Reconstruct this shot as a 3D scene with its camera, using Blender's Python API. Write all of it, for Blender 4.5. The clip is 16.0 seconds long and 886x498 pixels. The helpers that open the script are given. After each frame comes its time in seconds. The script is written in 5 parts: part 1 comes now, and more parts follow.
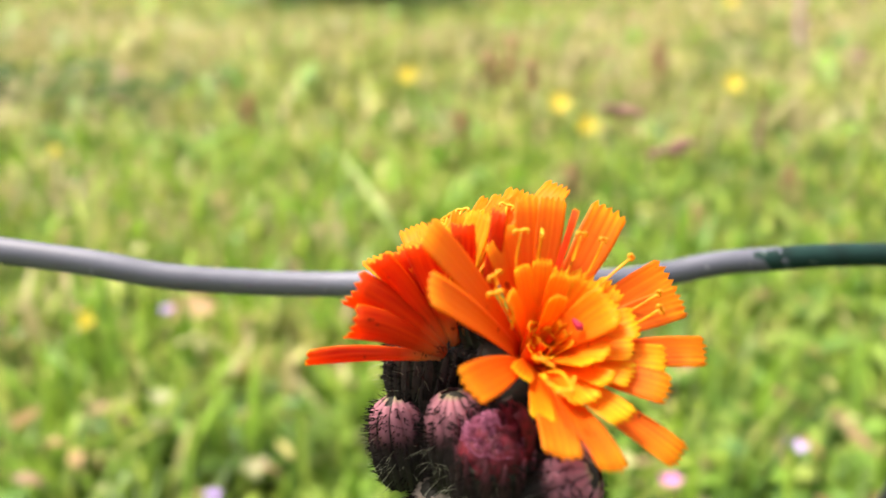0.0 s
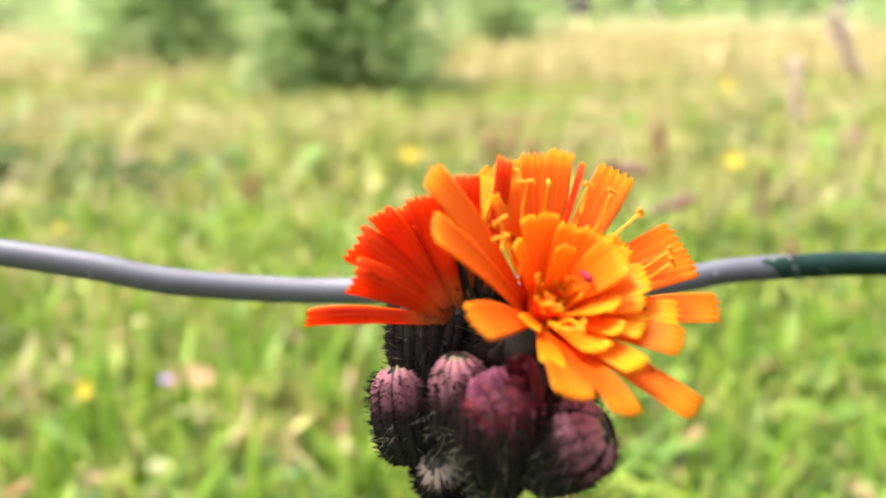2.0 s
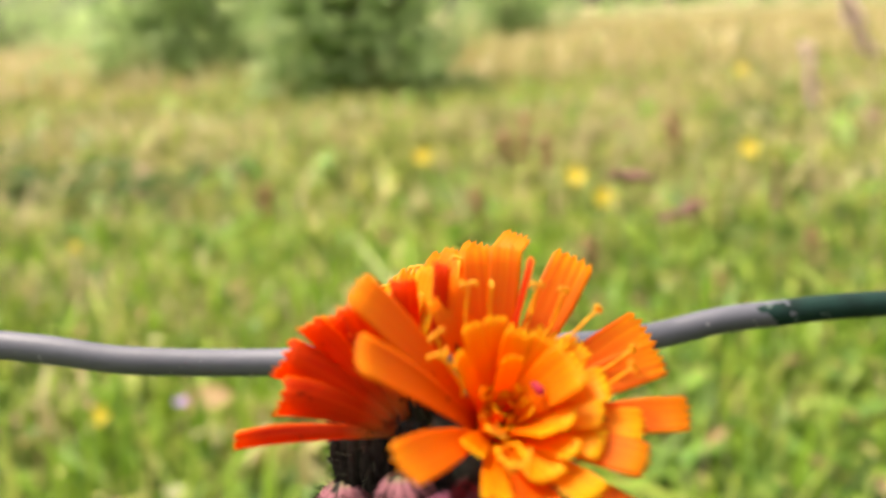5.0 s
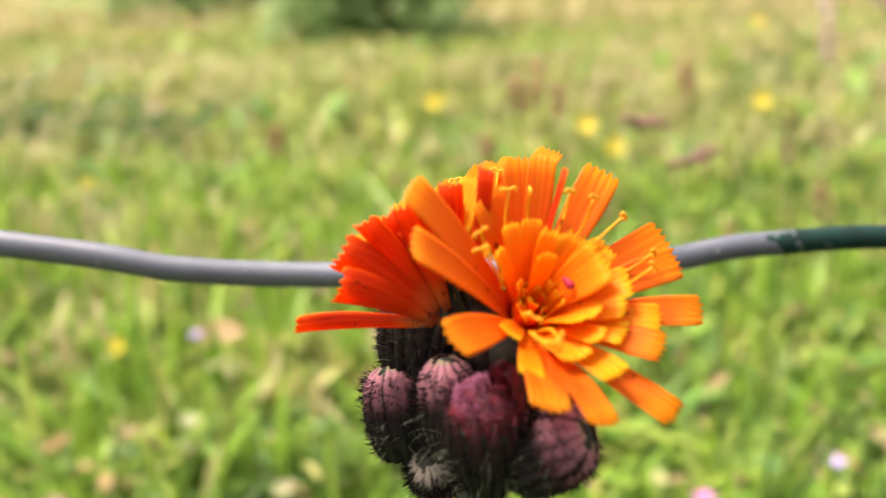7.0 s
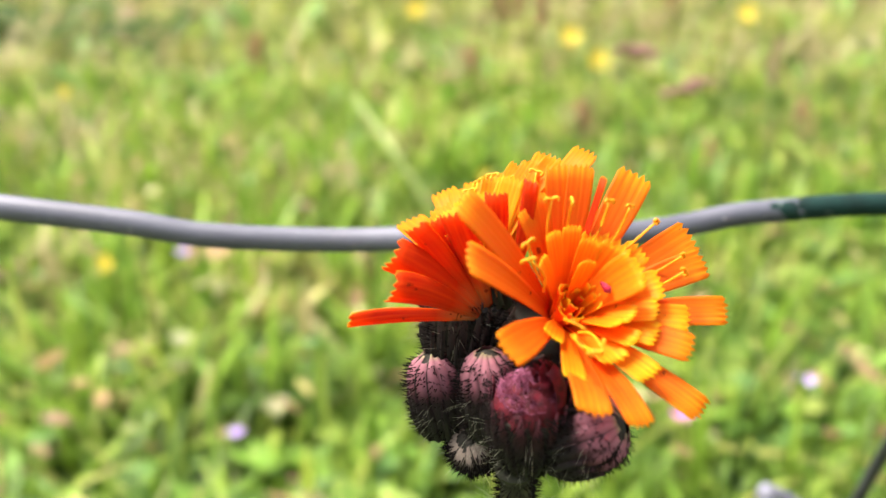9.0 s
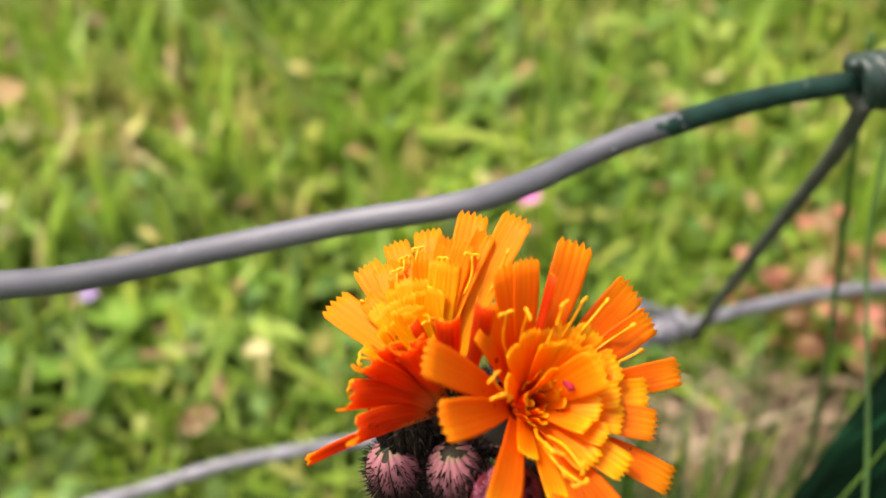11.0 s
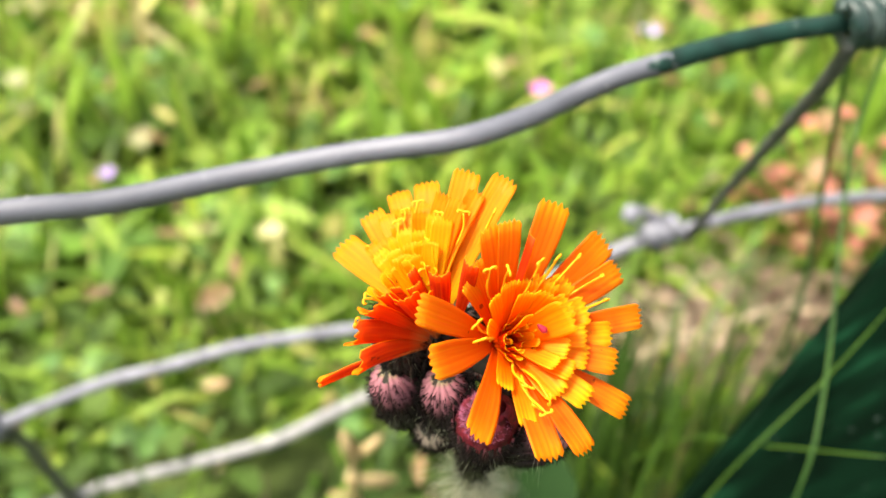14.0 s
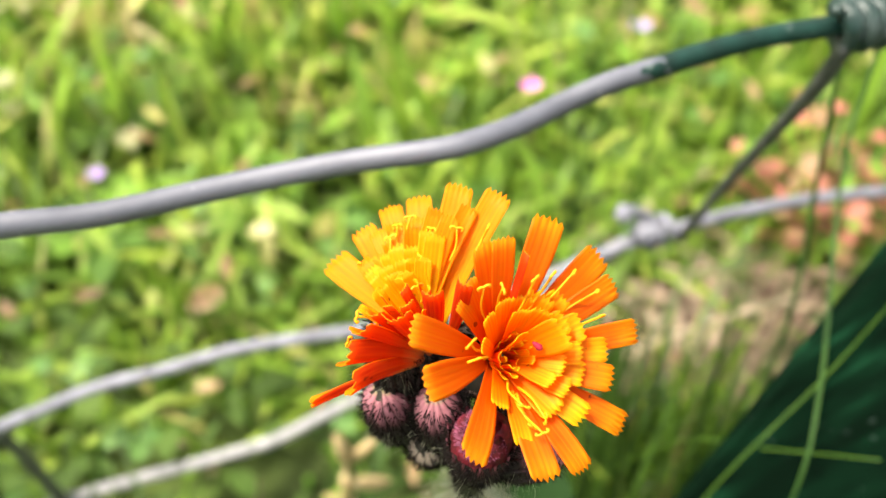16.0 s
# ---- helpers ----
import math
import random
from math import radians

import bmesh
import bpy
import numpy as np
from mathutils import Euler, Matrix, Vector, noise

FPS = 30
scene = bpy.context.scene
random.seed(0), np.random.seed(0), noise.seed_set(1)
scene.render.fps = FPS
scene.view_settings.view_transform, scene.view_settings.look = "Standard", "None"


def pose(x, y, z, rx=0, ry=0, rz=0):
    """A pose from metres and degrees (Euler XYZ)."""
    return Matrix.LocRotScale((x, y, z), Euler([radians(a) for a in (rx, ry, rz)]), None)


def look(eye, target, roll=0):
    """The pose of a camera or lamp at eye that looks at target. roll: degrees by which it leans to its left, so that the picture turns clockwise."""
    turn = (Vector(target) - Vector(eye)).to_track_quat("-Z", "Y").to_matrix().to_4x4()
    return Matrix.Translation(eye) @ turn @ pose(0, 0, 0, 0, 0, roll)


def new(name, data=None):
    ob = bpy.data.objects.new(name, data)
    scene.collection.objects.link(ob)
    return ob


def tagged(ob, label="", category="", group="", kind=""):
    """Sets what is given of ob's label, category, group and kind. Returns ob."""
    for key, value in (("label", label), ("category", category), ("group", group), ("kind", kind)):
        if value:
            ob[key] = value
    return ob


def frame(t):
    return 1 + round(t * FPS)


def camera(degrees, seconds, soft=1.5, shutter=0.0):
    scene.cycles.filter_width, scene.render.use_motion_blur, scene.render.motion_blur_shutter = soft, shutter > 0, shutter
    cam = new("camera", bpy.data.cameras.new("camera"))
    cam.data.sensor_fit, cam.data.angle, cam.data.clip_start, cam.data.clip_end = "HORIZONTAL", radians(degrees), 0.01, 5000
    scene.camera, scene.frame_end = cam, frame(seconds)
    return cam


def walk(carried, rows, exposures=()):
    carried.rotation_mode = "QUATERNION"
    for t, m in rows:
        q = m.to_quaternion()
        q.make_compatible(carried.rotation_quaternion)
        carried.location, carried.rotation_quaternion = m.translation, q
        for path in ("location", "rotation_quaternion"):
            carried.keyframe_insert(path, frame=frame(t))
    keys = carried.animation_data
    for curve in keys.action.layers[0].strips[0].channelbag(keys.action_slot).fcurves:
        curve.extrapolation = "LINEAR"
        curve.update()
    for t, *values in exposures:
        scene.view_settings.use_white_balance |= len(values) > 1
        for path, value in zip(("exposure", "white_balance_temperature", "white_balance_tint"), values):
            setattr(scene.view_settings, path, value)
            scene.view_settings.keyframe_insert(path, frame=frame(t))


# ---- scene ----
cam = camera(52.6, 16.0, soft=1.5)
cam.data.dof.use_dof = True
cam.data.dof.focus_distance = 0.083
cam.data.dof.aperture_fstop = 20.0
# t, x, y, z, rx, ry, rz
ROWS = [
    (0.0, 0.00000, 0.00001, 0.27000, 70.000, -0.000, 0.000),
    (0.5, -0.00166, -0.00278, 0.26521, 73.290, -0.379, -0.359),
    (1.0, -0.00033, -0.00540, 0.25814, 73.551, -0.179, 0.808),
    (1.5, -0.00149, -0.00320, 0.25837, 74.748, -0.462, 0.544),
    (2.0, -0.00015, -0.00127, 0.25950, 75.451, 0.249, 0.081),
    (2.5, -0.00098, -0.00046, 0.26093, 75.621, 0.616, -0.203),
    (3.0, 0.00015, -0.00159, 0.26095, 75.591, 1.161, -0.017),
    (5.5, 0.00657, 0.00834, 0.26643, 75.141, 3.116, 0.802),
    (6.0, 0.00457, 0.00424, 0.26666, 75.147, 2.495, 1.110),
    (6.5, 0.00591, 0.00563, 0.26607, 74.759, 3.135, 1.274),
    (7.0, 0.00343, -0.00087, 0.26453, 71.908, 1.714, 1.573),
    (7.5, 0.00326, -0.00184, 0.26606, 70.945, 1.877, 1.871),
    (8.0, 0.00224, -0.00402, 0.26578, 70.029, 1.784, 1.749),
    (10.5, -0.00808, 0.01301, 0.29425, 53.944, 1.540, -8.753),
    (11.0, -0.00849, 0.01981, 0.29692, 49.073, 2.744, -14.241),
    (11.5, -0.00848, 0.01932, 0.29875, 46.844, 2.228, -14.964),
    (12.0, -0.00817, 0.01958, 0.30337, 43.686, 2.069, -13.666),
    (12.5, -0.00855, 0.01691, 0.30781, 42.847, 2.112, -12.925),
    (13.0, -0.00778, 0.01488, 0.30764, 41.727, 1.966, -12.002),
    (13.5, -0.00762, 0.01712, 0.30939, 40.865, 2.102, -12.368),
    (14.0, -0.00705, 0.01689, 0.31023, 40.827, 2.152, -12.614),
    (14.5, -0.00666, 0.01699, 0.30971, 40.689, 1.938, -12.829),
    (15.0, -0.00677, 0.01747, 0.31003, 40.553, 2.007, -13.018),
    (15.5, -0.00677, 0.01761, 0.30984, 40.483, 2.067, -13.071),
    (16.0, -0.00652, 0.01941, 0.31070, 40.366, 2.121, -13.340),
]
walk(cam, [(t, pose(x, y, z, rx, ry, rz)) for t, x, y, z, rx, ry, rz in ROWS],
     exposures=[(t, 1.07 + s, k, 18 if t < 12.2 else 12) for t, s, k in (
         (0.0, 0.05, 6700), (0.5, -0.3, 6700), (1.0, -0.52, 6700), (1.5, -0.15, 6700), (2.0, 0.2, 6500), (3.0, 0.13, 6500), (5.5, -0.32, 7300), (6.0, -0.36, 7300),
         (6.5, -0.28, 7300), (7.0, -0.05, 6800), (8.0, 0.15, 6500), (10.5, -0.15, 6800), (11.0, -0.36, 7100), (11.5, -0.37, 7100), (12.0, -0.22, 6900), (12.5, 0.02, 6900), (13.0, 0.16, 6900), (14.5, 0.18, 6900), (16.0, 0.18, 6900))])

# ---- light ----
world = bpy.data.worlds.new("sky")
scene.world = world
world.use_nodes = True
wn = world.node_tree.nodes
sky = wn.new("ShaderNodeTexSky")
sky.sky_type = "NISHITA"
sky.sun_disc = False
sky.sun_elevation, sky.sun_rotation = radians(68), radians(-72)
sky.air_density, sky.dust_density, sky.ozone_density = 1.6, 5.0, 0.6
sky_tone = wn.new("ShaderNodeHueSaturation")
sky_tone.inputs["Saturation"].default_value = 0.35
world.node_tree.links.new(sky.outputs[0], sky_tone.inputs["Color"])
world.node_tree.links.new(sky_tone.outputs[0], wn["Background"].inputs[0])
wn["Background"].inputs[1].default_value = 0.15
sun = new("sun", bpy.data.lights.new("sun", "SUN"))
sun.data.energy, sun.data.angle, sun.data.color = 3.2, radians(12), (1.0, 0.95, 0.86)
sun.matrix_world = look((-1.1, 0.35, 3.0), (0, 0, 0))



# ---- materials ----
class Graph:
    """A small helper to wire up a node material."""

    def __init__(self, name, rough=0.6, metallic=0.0, specular=0.5):
        self.mat = bpy.data.materials.new(name)
        self.mat.use_nodes = True
        self.tree = self.mat.node_tree
        self.bsdf = self.tree.nodes["Principled BSDF"]
        self.bsdf.inputs["Roughness"].default_value = rough
        self.bsdf.inputs["Metallic"].default_value = metallic
        self.bsdf.inputs["Specular IOR Level"].default_value = specular

    def node(self, kind, **values):
        n = self.tree.nodes.new(kind)
        for key, value in values.items():
            n.inputs[key.replace("_", " ")].default_value = value
        return n

    def link(self, a, b):
        self.tree.links.new(a, b)

    def noise(self, scale, detail=3.0, coords="Object", stretch=None):
        c = self.tree.nodes.new("ShaderNodeTexCoord").outputs[coords]
        if stretch:
            m = self.node("ShaderNodeMapping", Scale=stretch)
            self.link(c, m.inputs[0])
            c = m.outputs[0]
        n = self.node("ShaderNodeTexNoise", Scale=scale, Detail=detail)
        self.link(c, n.inputs["Vector"])
        return n.outputs["Fac"]

    def ramp(self, fac, stops):
        r = self.tree.nodes.new("ShaderNodeValToRGB")
        while len(r.color_ramp.elements) < len(stops):
            r.color_ramp.elements.new(0.5)
        for e, (p, c) in zip(r.color_ramp.elements, stops):
            e.position, e.color = p, (*c, 1)
        self.link(fac, r.inputs[0])
        return r.outputs[0]

    def mix(self, fac, a, b, mode="MIX"):
        m = self.tree.nodes.new("ShaderNodeMix")
        m.data_type, m.blend_type = "RGBA", mode
        for value, socket in ((fac, m.inputs[0]), (a, m.inputs[6]), (b, m.inputs[7])):
            if hasattr(value, "links"):
                self.link(value, socket)
            else:
                socket.default_value = value if isinstance(value, float) else (*value, 1)
        return m.outputs[2]

    def math(self, op, a, b=0.0):
        m = self.tree.nodes.new("ShaderNodeMath")
        m.operation = op
        for value, socket in ((a, m.inputs[0]), (b, m.inputs[1])):
            if hasattr(value, "links"):
                self.link(value, socket)
            else:
                socket.default_value = value
        return m.outputs[0]

    def bump(self, height, strength, distance):
        b = self.node("ShaderNodeBump", Strength=strength, Distance=distance)
        self.link(height, b.inputs["Height"])
        self.link(b.outputs[0], self.bsdf.inputs["Normal"])

    def colour(self, socket, through_light=0.0):
        self.link(socket, self.bsdf.inputs["Base Color"])
        if through_light:
            t = self.tree.nodes.new("ShaderNodeBsdfTranslucent")
            self.link(socket, t.inputs[0])
            m = self.tree.nodes.new("ShaderNodeMixShader")
            m.inputs[0].default_value = through_light
            self.link(self.bsdf.outputs[0], m.inputs[1])
            self.link(t.outputs[0], m.inputs[2])
            self.link(m.outputs[0], self.tree.nodes["Material Output"].inputs[0])
        return self.mat

    def island(self):
        return self.tree.nodes.new("ShaderNodeNewGeometry").outputs["Random Per Island"]

    def uv(self, axis):
        s = self.tree.nodes.new("ShaderNodeSeparateXYZ")
        self.link(self.tree.nodes.new("ShaderNodeTexCoord").outputs["UV"], s.inputs[0])
        return s.outputs[axis]

    def random(self):
        return self.tree.nodes.new("ShaderNodeObjectInfo").outputs["Random"]


def petal_material(name, stops, vein, vary=None):
    g = Graph(name, rough=0.55, specular=0.25)
    along = g.ramp(g.uv(1), stops)
    ribs = g.math("SINE", g.math("MULTIPLY", g.uv(0), 31.4))
    ribs = g.math("ADD", g.math("MULTIPLY", ribs, 0.5), 0.5)
    tone = g.mix(g.math("MULTIPLY", ribs, 0.25), along, vein)
    if vary:
        tone = g.mix(g.math("MULTIPLY", g.random(), 0.55), tone, vary)
    # long uneven streaks that differ from floret to floret
    place = g.tree.nodes.new("ShaderNodeCombineXYZ")
    g.link(g.math("MULTIPLY", g.uv(0), 11.0), place.inputs[0])
    g.link(g.math("MULTIPLY", g.uv(1), 1.3), place.inputs[1])
    g.link(g.math("MULTIPLY", g.random(), 90.0), place.inputs[2])
    streak = g.node("ShaderNodeTexNoise", Scale=1.0, Detail=3.0)
    g.link(place.outputs[0], streak.inputs["Vector"])
    lines = g.ramp(streak.outputs["Fac"], [(0.42, (0, 0, 0)), (0.68, (1, 1, 1))])
    tone = g.mix(g.math("MULTIPLY", lines, 0.5), tone, vein)
    spots = g.noise(900, 2.0)
    tone = g.mix(g.math("MULTIPLY", g.math("GREATER_THAN", spots, 0.725), 0.7), tone, (0.25, 0.03, 0.004))
    g.bump(g.math("ADD", ribs, streak.outputs["Fac"]), 0.22, 0.0001)
    return g.colour(tone, 0.6)


def flat_material(name, a, b, scale, rough=0.7, through_light=0.0, bump=0.0, specular=0.3, stretch=None, metallic=0.0):
    g = Graph(name, rough, metallic, specular)
    n = g.noise(scale, 4.0, stretch=stretch)
    if bump:
        g.bump(g.noise(scale * 4, 4.0, stretch=stretch), 0.6, bump)
    return g.colour(g.ramp(n, [(0.3, a), (0.7, b)]), through_light)


def leaf_material(name, stops, through_light=0.35, rough=0.5, patch=6.0, toward=(0.3, 0.3, 0.06), amount=0.5, mottle=0.0, dried=0.6):
    """Foliage whose blades differ one by one, with larger patches of another tone."""
    g = Graph(name, rough, specular=0.35)
    tone = g.ramp(g.island(), stops)
    tone = g.mix(g.math("MULTIPLY", g.noise(patch, 3.0), amount), tone, toward)
    tone = g.mix(g.math("MULTIPLY", g.noise(240, 2.0), 0.3), tone, (0.05, 0.08, 0.015))
    if mottle:
        # darker weeds and withered reddish growth, each in patches of their own
        dark = g.ramp(g.noise(mottle, 3.0), [(0.50, (0, 0, 0)), (0.62, (1, 1, 1))])
        tone = g.mix(g.math("MULTIPLY", dark, 0.62), tone, (0.03, 0.085, 0.014))
        dry = g.ramp(g.noise(mottle * 0.77, 3.0, stretch=(1, 1, 1.5)), [(0.56, (0, 0, 0)), (0.68, (1, 1, 1))])
        tone = g.mix(g.math("MULTIPLY", dry, dried), tone, (0.64, 0.45, 0.22))
    return g.colour(tone, through_light)


ORANGE = (0.95, 0.165, 0.002)
DEEP = (0.88, 0.085, 0.002)
M_RAY = petal_material("orange_ray", [(0.0, (0.90, 0.12, 0.002)), (0.3, (0.94, 0.18, 0.002)), (0.78, (0.95, 0.26, 0.003)), (1.0, (0.97, 0.46, 0.005))], (0.90, 0.11, 0.002))
M_RAY_INNER = petal_material("golden_ray", [(0.0, (0.92, 0.18, 0.003)), (0.45, (0.95, 0.30, 0.003)), (0.80, (0.96, 0.47, 0.005)), (1.0, (0.97, 0.76, 0.010))], (0.93, 0.20, 0.002))
M_RAY_YELLOW = petal_material("yellow_ray", [(0.0, (0.97, 0.74, 0.010)), (0.6, (0.97, 0.66, 0.008)), (1.0, (0.97, 0.52, 0.006))], (0.95, 0.40, 0.003))
M_RAY_LIGHT = petal_material("light_orange_ray", [(0.0, (0.97, 0.58, 0.006)), (0.5, (0.97, 0.48, 0.005)), (1.0, (0.96, 0.40, 0.004))], (0.94, 0.25, 0.003))
M_RAY_BACK = petal_material("red_ray_back", [(0.0, (0.62, 0.46, 0.22)), (0.14, (0.74, 0.32, 0.08)), (0.32, (0.62, 0.055, 0.006)), (0.8, (0.52, 0.016, 0.005)), (1.0, DEEP)], (0.84, 0.12, 0.005), (0.76, 0.07, 0.005))
M_RAY_WARM_BACK = petal_material("orange_ray_back", [(0.0, ORANGE), (0.6, ORANGE), (1.0, DEEP)], DEEP)
M_STYLE = flat_material("yellow_style", (0.88, 0.34, 0.004), (0.94, 0.46, 0.01), 900, 0.5, 0.2)


def bract_material(name, pink, crimson=False):
    g = Graph(name, rough=0.65, specular=0.2)
    stops = [(0.0, (0.022, 0.028, 0.012)), (0.4, (0.010, 0.009, 0.007)), (0.54, (0.020, 0.012, 0.011))]
    stops += [(0.62, (0.09, 0.034, 0.040)), (0.74, (0.28, 0.105, 0.13)), (0.95, (0.40, 0.165, 0.19)), (1.0, (0.26, 0.29, 0.11))] if pink else [(0.80, (0.05, 0.034, 0.030)), (1.0, (0.09, 0.045, 0.038))]
    if crimson:
        stops = stops[:3] + [(0.68, (0.04, 0.012, 0.014)), (0.80, (0.13, 0.032, 0.045)), (0.93, (0.26, 0.07, 0.10)), (1.0, (0.20, 0.035, 0.05))]
    along = g.ramp(g.uv(1), stops)
    across = g.math("ABSOLUTE", g.math("SUBTRACT", g.uv(0), 0.5))
    tone = g.mix(g.math("MULTIPLY", g.math("MULTIPLY", across, across), 1.3), along, (0.030, 0.014, 0.014) if pink else (0.11, 0.09, 0.062))
    tone = g.mix(g.math("MULTIPLY", g.noise(1500, 3.0), 0.45), tone, (0.014, 0.010, 0.009))
    g.bump(g.noise(2500, 3.0), 0.5, 0.0001)
    return g.colour(tone)


def young_bract_material():
    g = Graph("grey_bract", rough=0.7, specular=0.2)
    along = g.ramp(g.uv(1), [(0.0, (0.014, 0.016, 0.008)), (0.6, (0.022, 0.019, 0.014)), (0.75, (0.08, 0.066, 0.048)), (1.0, (0.34, 0.27, 0.21))])
    return g.colour(g.mix(g.math("MULTIPLY", g.noise(1500, 3.0), 0.5), along, (0.04, 0.035, 0.025)))


M_BRACT_CRIMSON = bract_material("crimson_tipped_bract", True, True)
M_BRACT, M_BRACT_DARK, M_YOUNG = bract_material("pink_tipped_bract", True), bract_material("dark_bract", False), young_bract_material()
M_CORE = flat_material("bud_core", (0.010, 0.012, 0.006), (0.04, 0.034, 0.024), 700, 0.8)
M_TUFT = flat_material("crimson_tuft", (0.035, 0.003, 0.005), (0.17, 0.012, 0.022), 1300, 0.6, 0.15)
M_FRINGE = flat_material("lilac_pink_fringe", (0.13, 0.015, 0.035), (0.46, 0.16, 0.26), 900, 0.7, 0.2)
M_SPOT = flat_material("crimson_speck", (0.30, 0.008, 0.03), (0.45, 0.02, 0.05), 900, 0.6)


def stem_material():
    g = Graph("hairy_green_stem", rough=0.65, specular=0.3)
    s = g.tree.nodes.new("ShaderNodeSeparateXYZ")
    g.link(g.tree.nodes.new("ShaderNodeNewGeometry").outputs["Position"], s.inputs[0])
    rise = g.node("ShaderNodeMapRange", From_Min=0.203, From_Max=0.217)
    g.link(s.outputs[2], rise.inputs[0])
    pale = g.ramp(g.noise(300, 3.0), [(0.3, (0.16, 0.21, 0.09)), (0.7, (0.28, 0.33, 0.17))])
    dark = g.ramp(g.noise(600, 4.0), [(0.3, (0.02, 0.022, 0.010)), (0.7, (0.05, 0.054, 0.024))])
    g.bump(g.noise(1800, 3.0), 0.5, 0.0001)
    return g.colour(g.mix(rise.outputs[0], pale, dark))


M_STEM = stem_material()
M_HAIR = flat_material("black_hair", (0.008, 0.006, 0.006), (0.02, 0.016, 0.014), 400, 0.9, specular=0.05)
M_PALE_HAIR = flat_material("pale_hair", (0.40, 0.42, 0.28), (0.62, 0.62, 0.46), 400, 0.5, 0.4)


def wire_material():
    """Weathered grey wire on which the green coating is left from x = 0.045 on."""
    g = Graph("worn_coated_wire", rough=0.56, metallic=0.1, specular=0.75)
    s = g.tree.nodes.new("ShaderNodeSeparateXYZ")
    g.link(g.tree.nodes.new("ShaderNodeNewGeometry").outputs["Position"], s.inputs[0])
    ragged = g.math("ADD", s.outputs[0], g.math("MULTIPLY", g.math("SUBTRACT", g.noise(420, 4.0), 0.5), 0.022))
    coat = g.math("GREATER_THAN", ragged, 0.0445)
    grey = g.ramp(g.noise(160, 5.0, stretch=(0.25, 1, 1)), [(0.3, (0.060, 0.065, 0.083)), (0.7, (0.130, 0.139, 0.170))])
    scuffs = g.math("GREATER_THAN", g.noise(700, 3.0), 0.70)
    grey = g.mix(g.math("MULTIPLY", scuffs, 0.5), grey, (0.50, 0.48, 0.50))
    green = g.ramp(g.noise(300, 4.0), [(0.3, (0.002, 0.017, 0.012)), (0.7, (0.004, 0.034, 0.025))])
    pale = g.math("GREATER_THAN", g.noise(520, 4.0), 0.66)
    green = g.mix(g.math("MULTIPLY", pale, 0.35), green, (0.25, 0.30, 0.28))
    g.bump(g.math("ADD", g.noise(1200, 4.0), coat), 0.35, 0.00012)
    g.link(g.math("SUBTRACT", 1.0, g.math("MULTIPLY", coat, 0.72)), g.bsdf.inputs["Specular IOR Level"])
    return g.colour(g.mix(coat, grey, green))


M_WIRE = wire_material()
M_WIRE_GREY = flat_material("weathered_grey_wire", (0.085, 0.089, 0.108), (0.20, 0.206, 0.240), 220, 0.45, 0.0, 0.00015, 0.5)
M_WIRE_PALE = flat_material("pale_crusted_wire", (0.16, 0.16, 0.165), (0.34, 0.34, 0.33), 240, 0.6, 0.0, 0.0002, 0.4)
M_WIRE_DARK = flat_material("dirty_green_wire", (0.030, 0.038, 0.034), (0.078, 0.082, 0.078), 260, 0.5, 0.0, 0.00015, 0.5)
M_COAT = flat_material("dark_green_coating", (0.003, 0.022, 0.017), (0.045, 0.066, 0.060), 330, 0.4, 0.0, 0.0002, 0.35)


def panel_material():
    g = Graph("dark_green_panel", rough=0.6, specular=0.03)
    # lighter streaks paint reflections into the green; the chips below are wear
    streak = g.noise(70, 5.0, stretch=(0.6, 6, 0.8))
    tone = g.ramp(streak, [(0.40, (0.0006, 0.0045, 0.0018)), (0.60, (0.0014, 0.011, 0.0045)), (0.76, (0.007, 0.046, 0.020))])
    chips = g.math("GREATER_THAN", g.noise(420, 4.0), 0.72)
    tone = g.mix(g.math("MULTIPLY", chips, 0.3), tone, (0.10, 0.14, 0.12))
    g.bump(g.noise(300, 4.0), 0.3, 0.0002)
    return g.colour(tone)


M_PANEL = panel_material()
M_GRASS = leaf_material("lawn_grass", [(0.0, (0.04, 0.11, 0.012)), (0.3, (0.13, 0.27, 0.022)), (0.6, (0.28, 0.43, 0.04)), (0.82, (0.52, 0.56, 0.10)), (1.0, (0.74, 0.60, 0.26))], patch=4.0, toward=(0.58, 0.59, 0.16), amount=0.75, mottle=9.0, dried=0.3)
M_LAWN = leaf_material("near_lawn_grass", [(0.0, (0.022, 0.065, 0.008)), (0.25, (0.08, 0.20, 0.014)), (0.58, (0.29, 0.50, 0.036)), (0.86, (0.52, 0.66, 0.09)), (1.0, (0.62, 0.54, 0.20))], patch=11.0, toward=(0.42, 0.52, 0.08), amount=0.45, mottle=17.0, dried=0.5)
M_DEEP_LAWN = leaf_material("deep_green_lawn_grass", [(0.0, (0.014, 0.042, 0.005)), (0.3, (0.055, 0.15, 0.011)), (0.6, (0.16, 0.32, 0.024)), (0.88, (0.36, 0.50, 0.065)), (1.0, (0.52, 0.45, 0.17))], patch=14.0, toward=(0.25, 0.35, 0.045), amount=0.5)
M_LONG = leaf_material("long_grass_blade", [(0.0, (0.07, 0.20, 0.014)), (0.4, (0.19, 0.40, 0.03)), (0.8, (0.36, 0.56, 0.06)), (1.0, (0.62, 0.60, 0.16))], patch=8.0, toward=(0.40, 0.52, 0.08), amount=0.5, through_light=0.45)
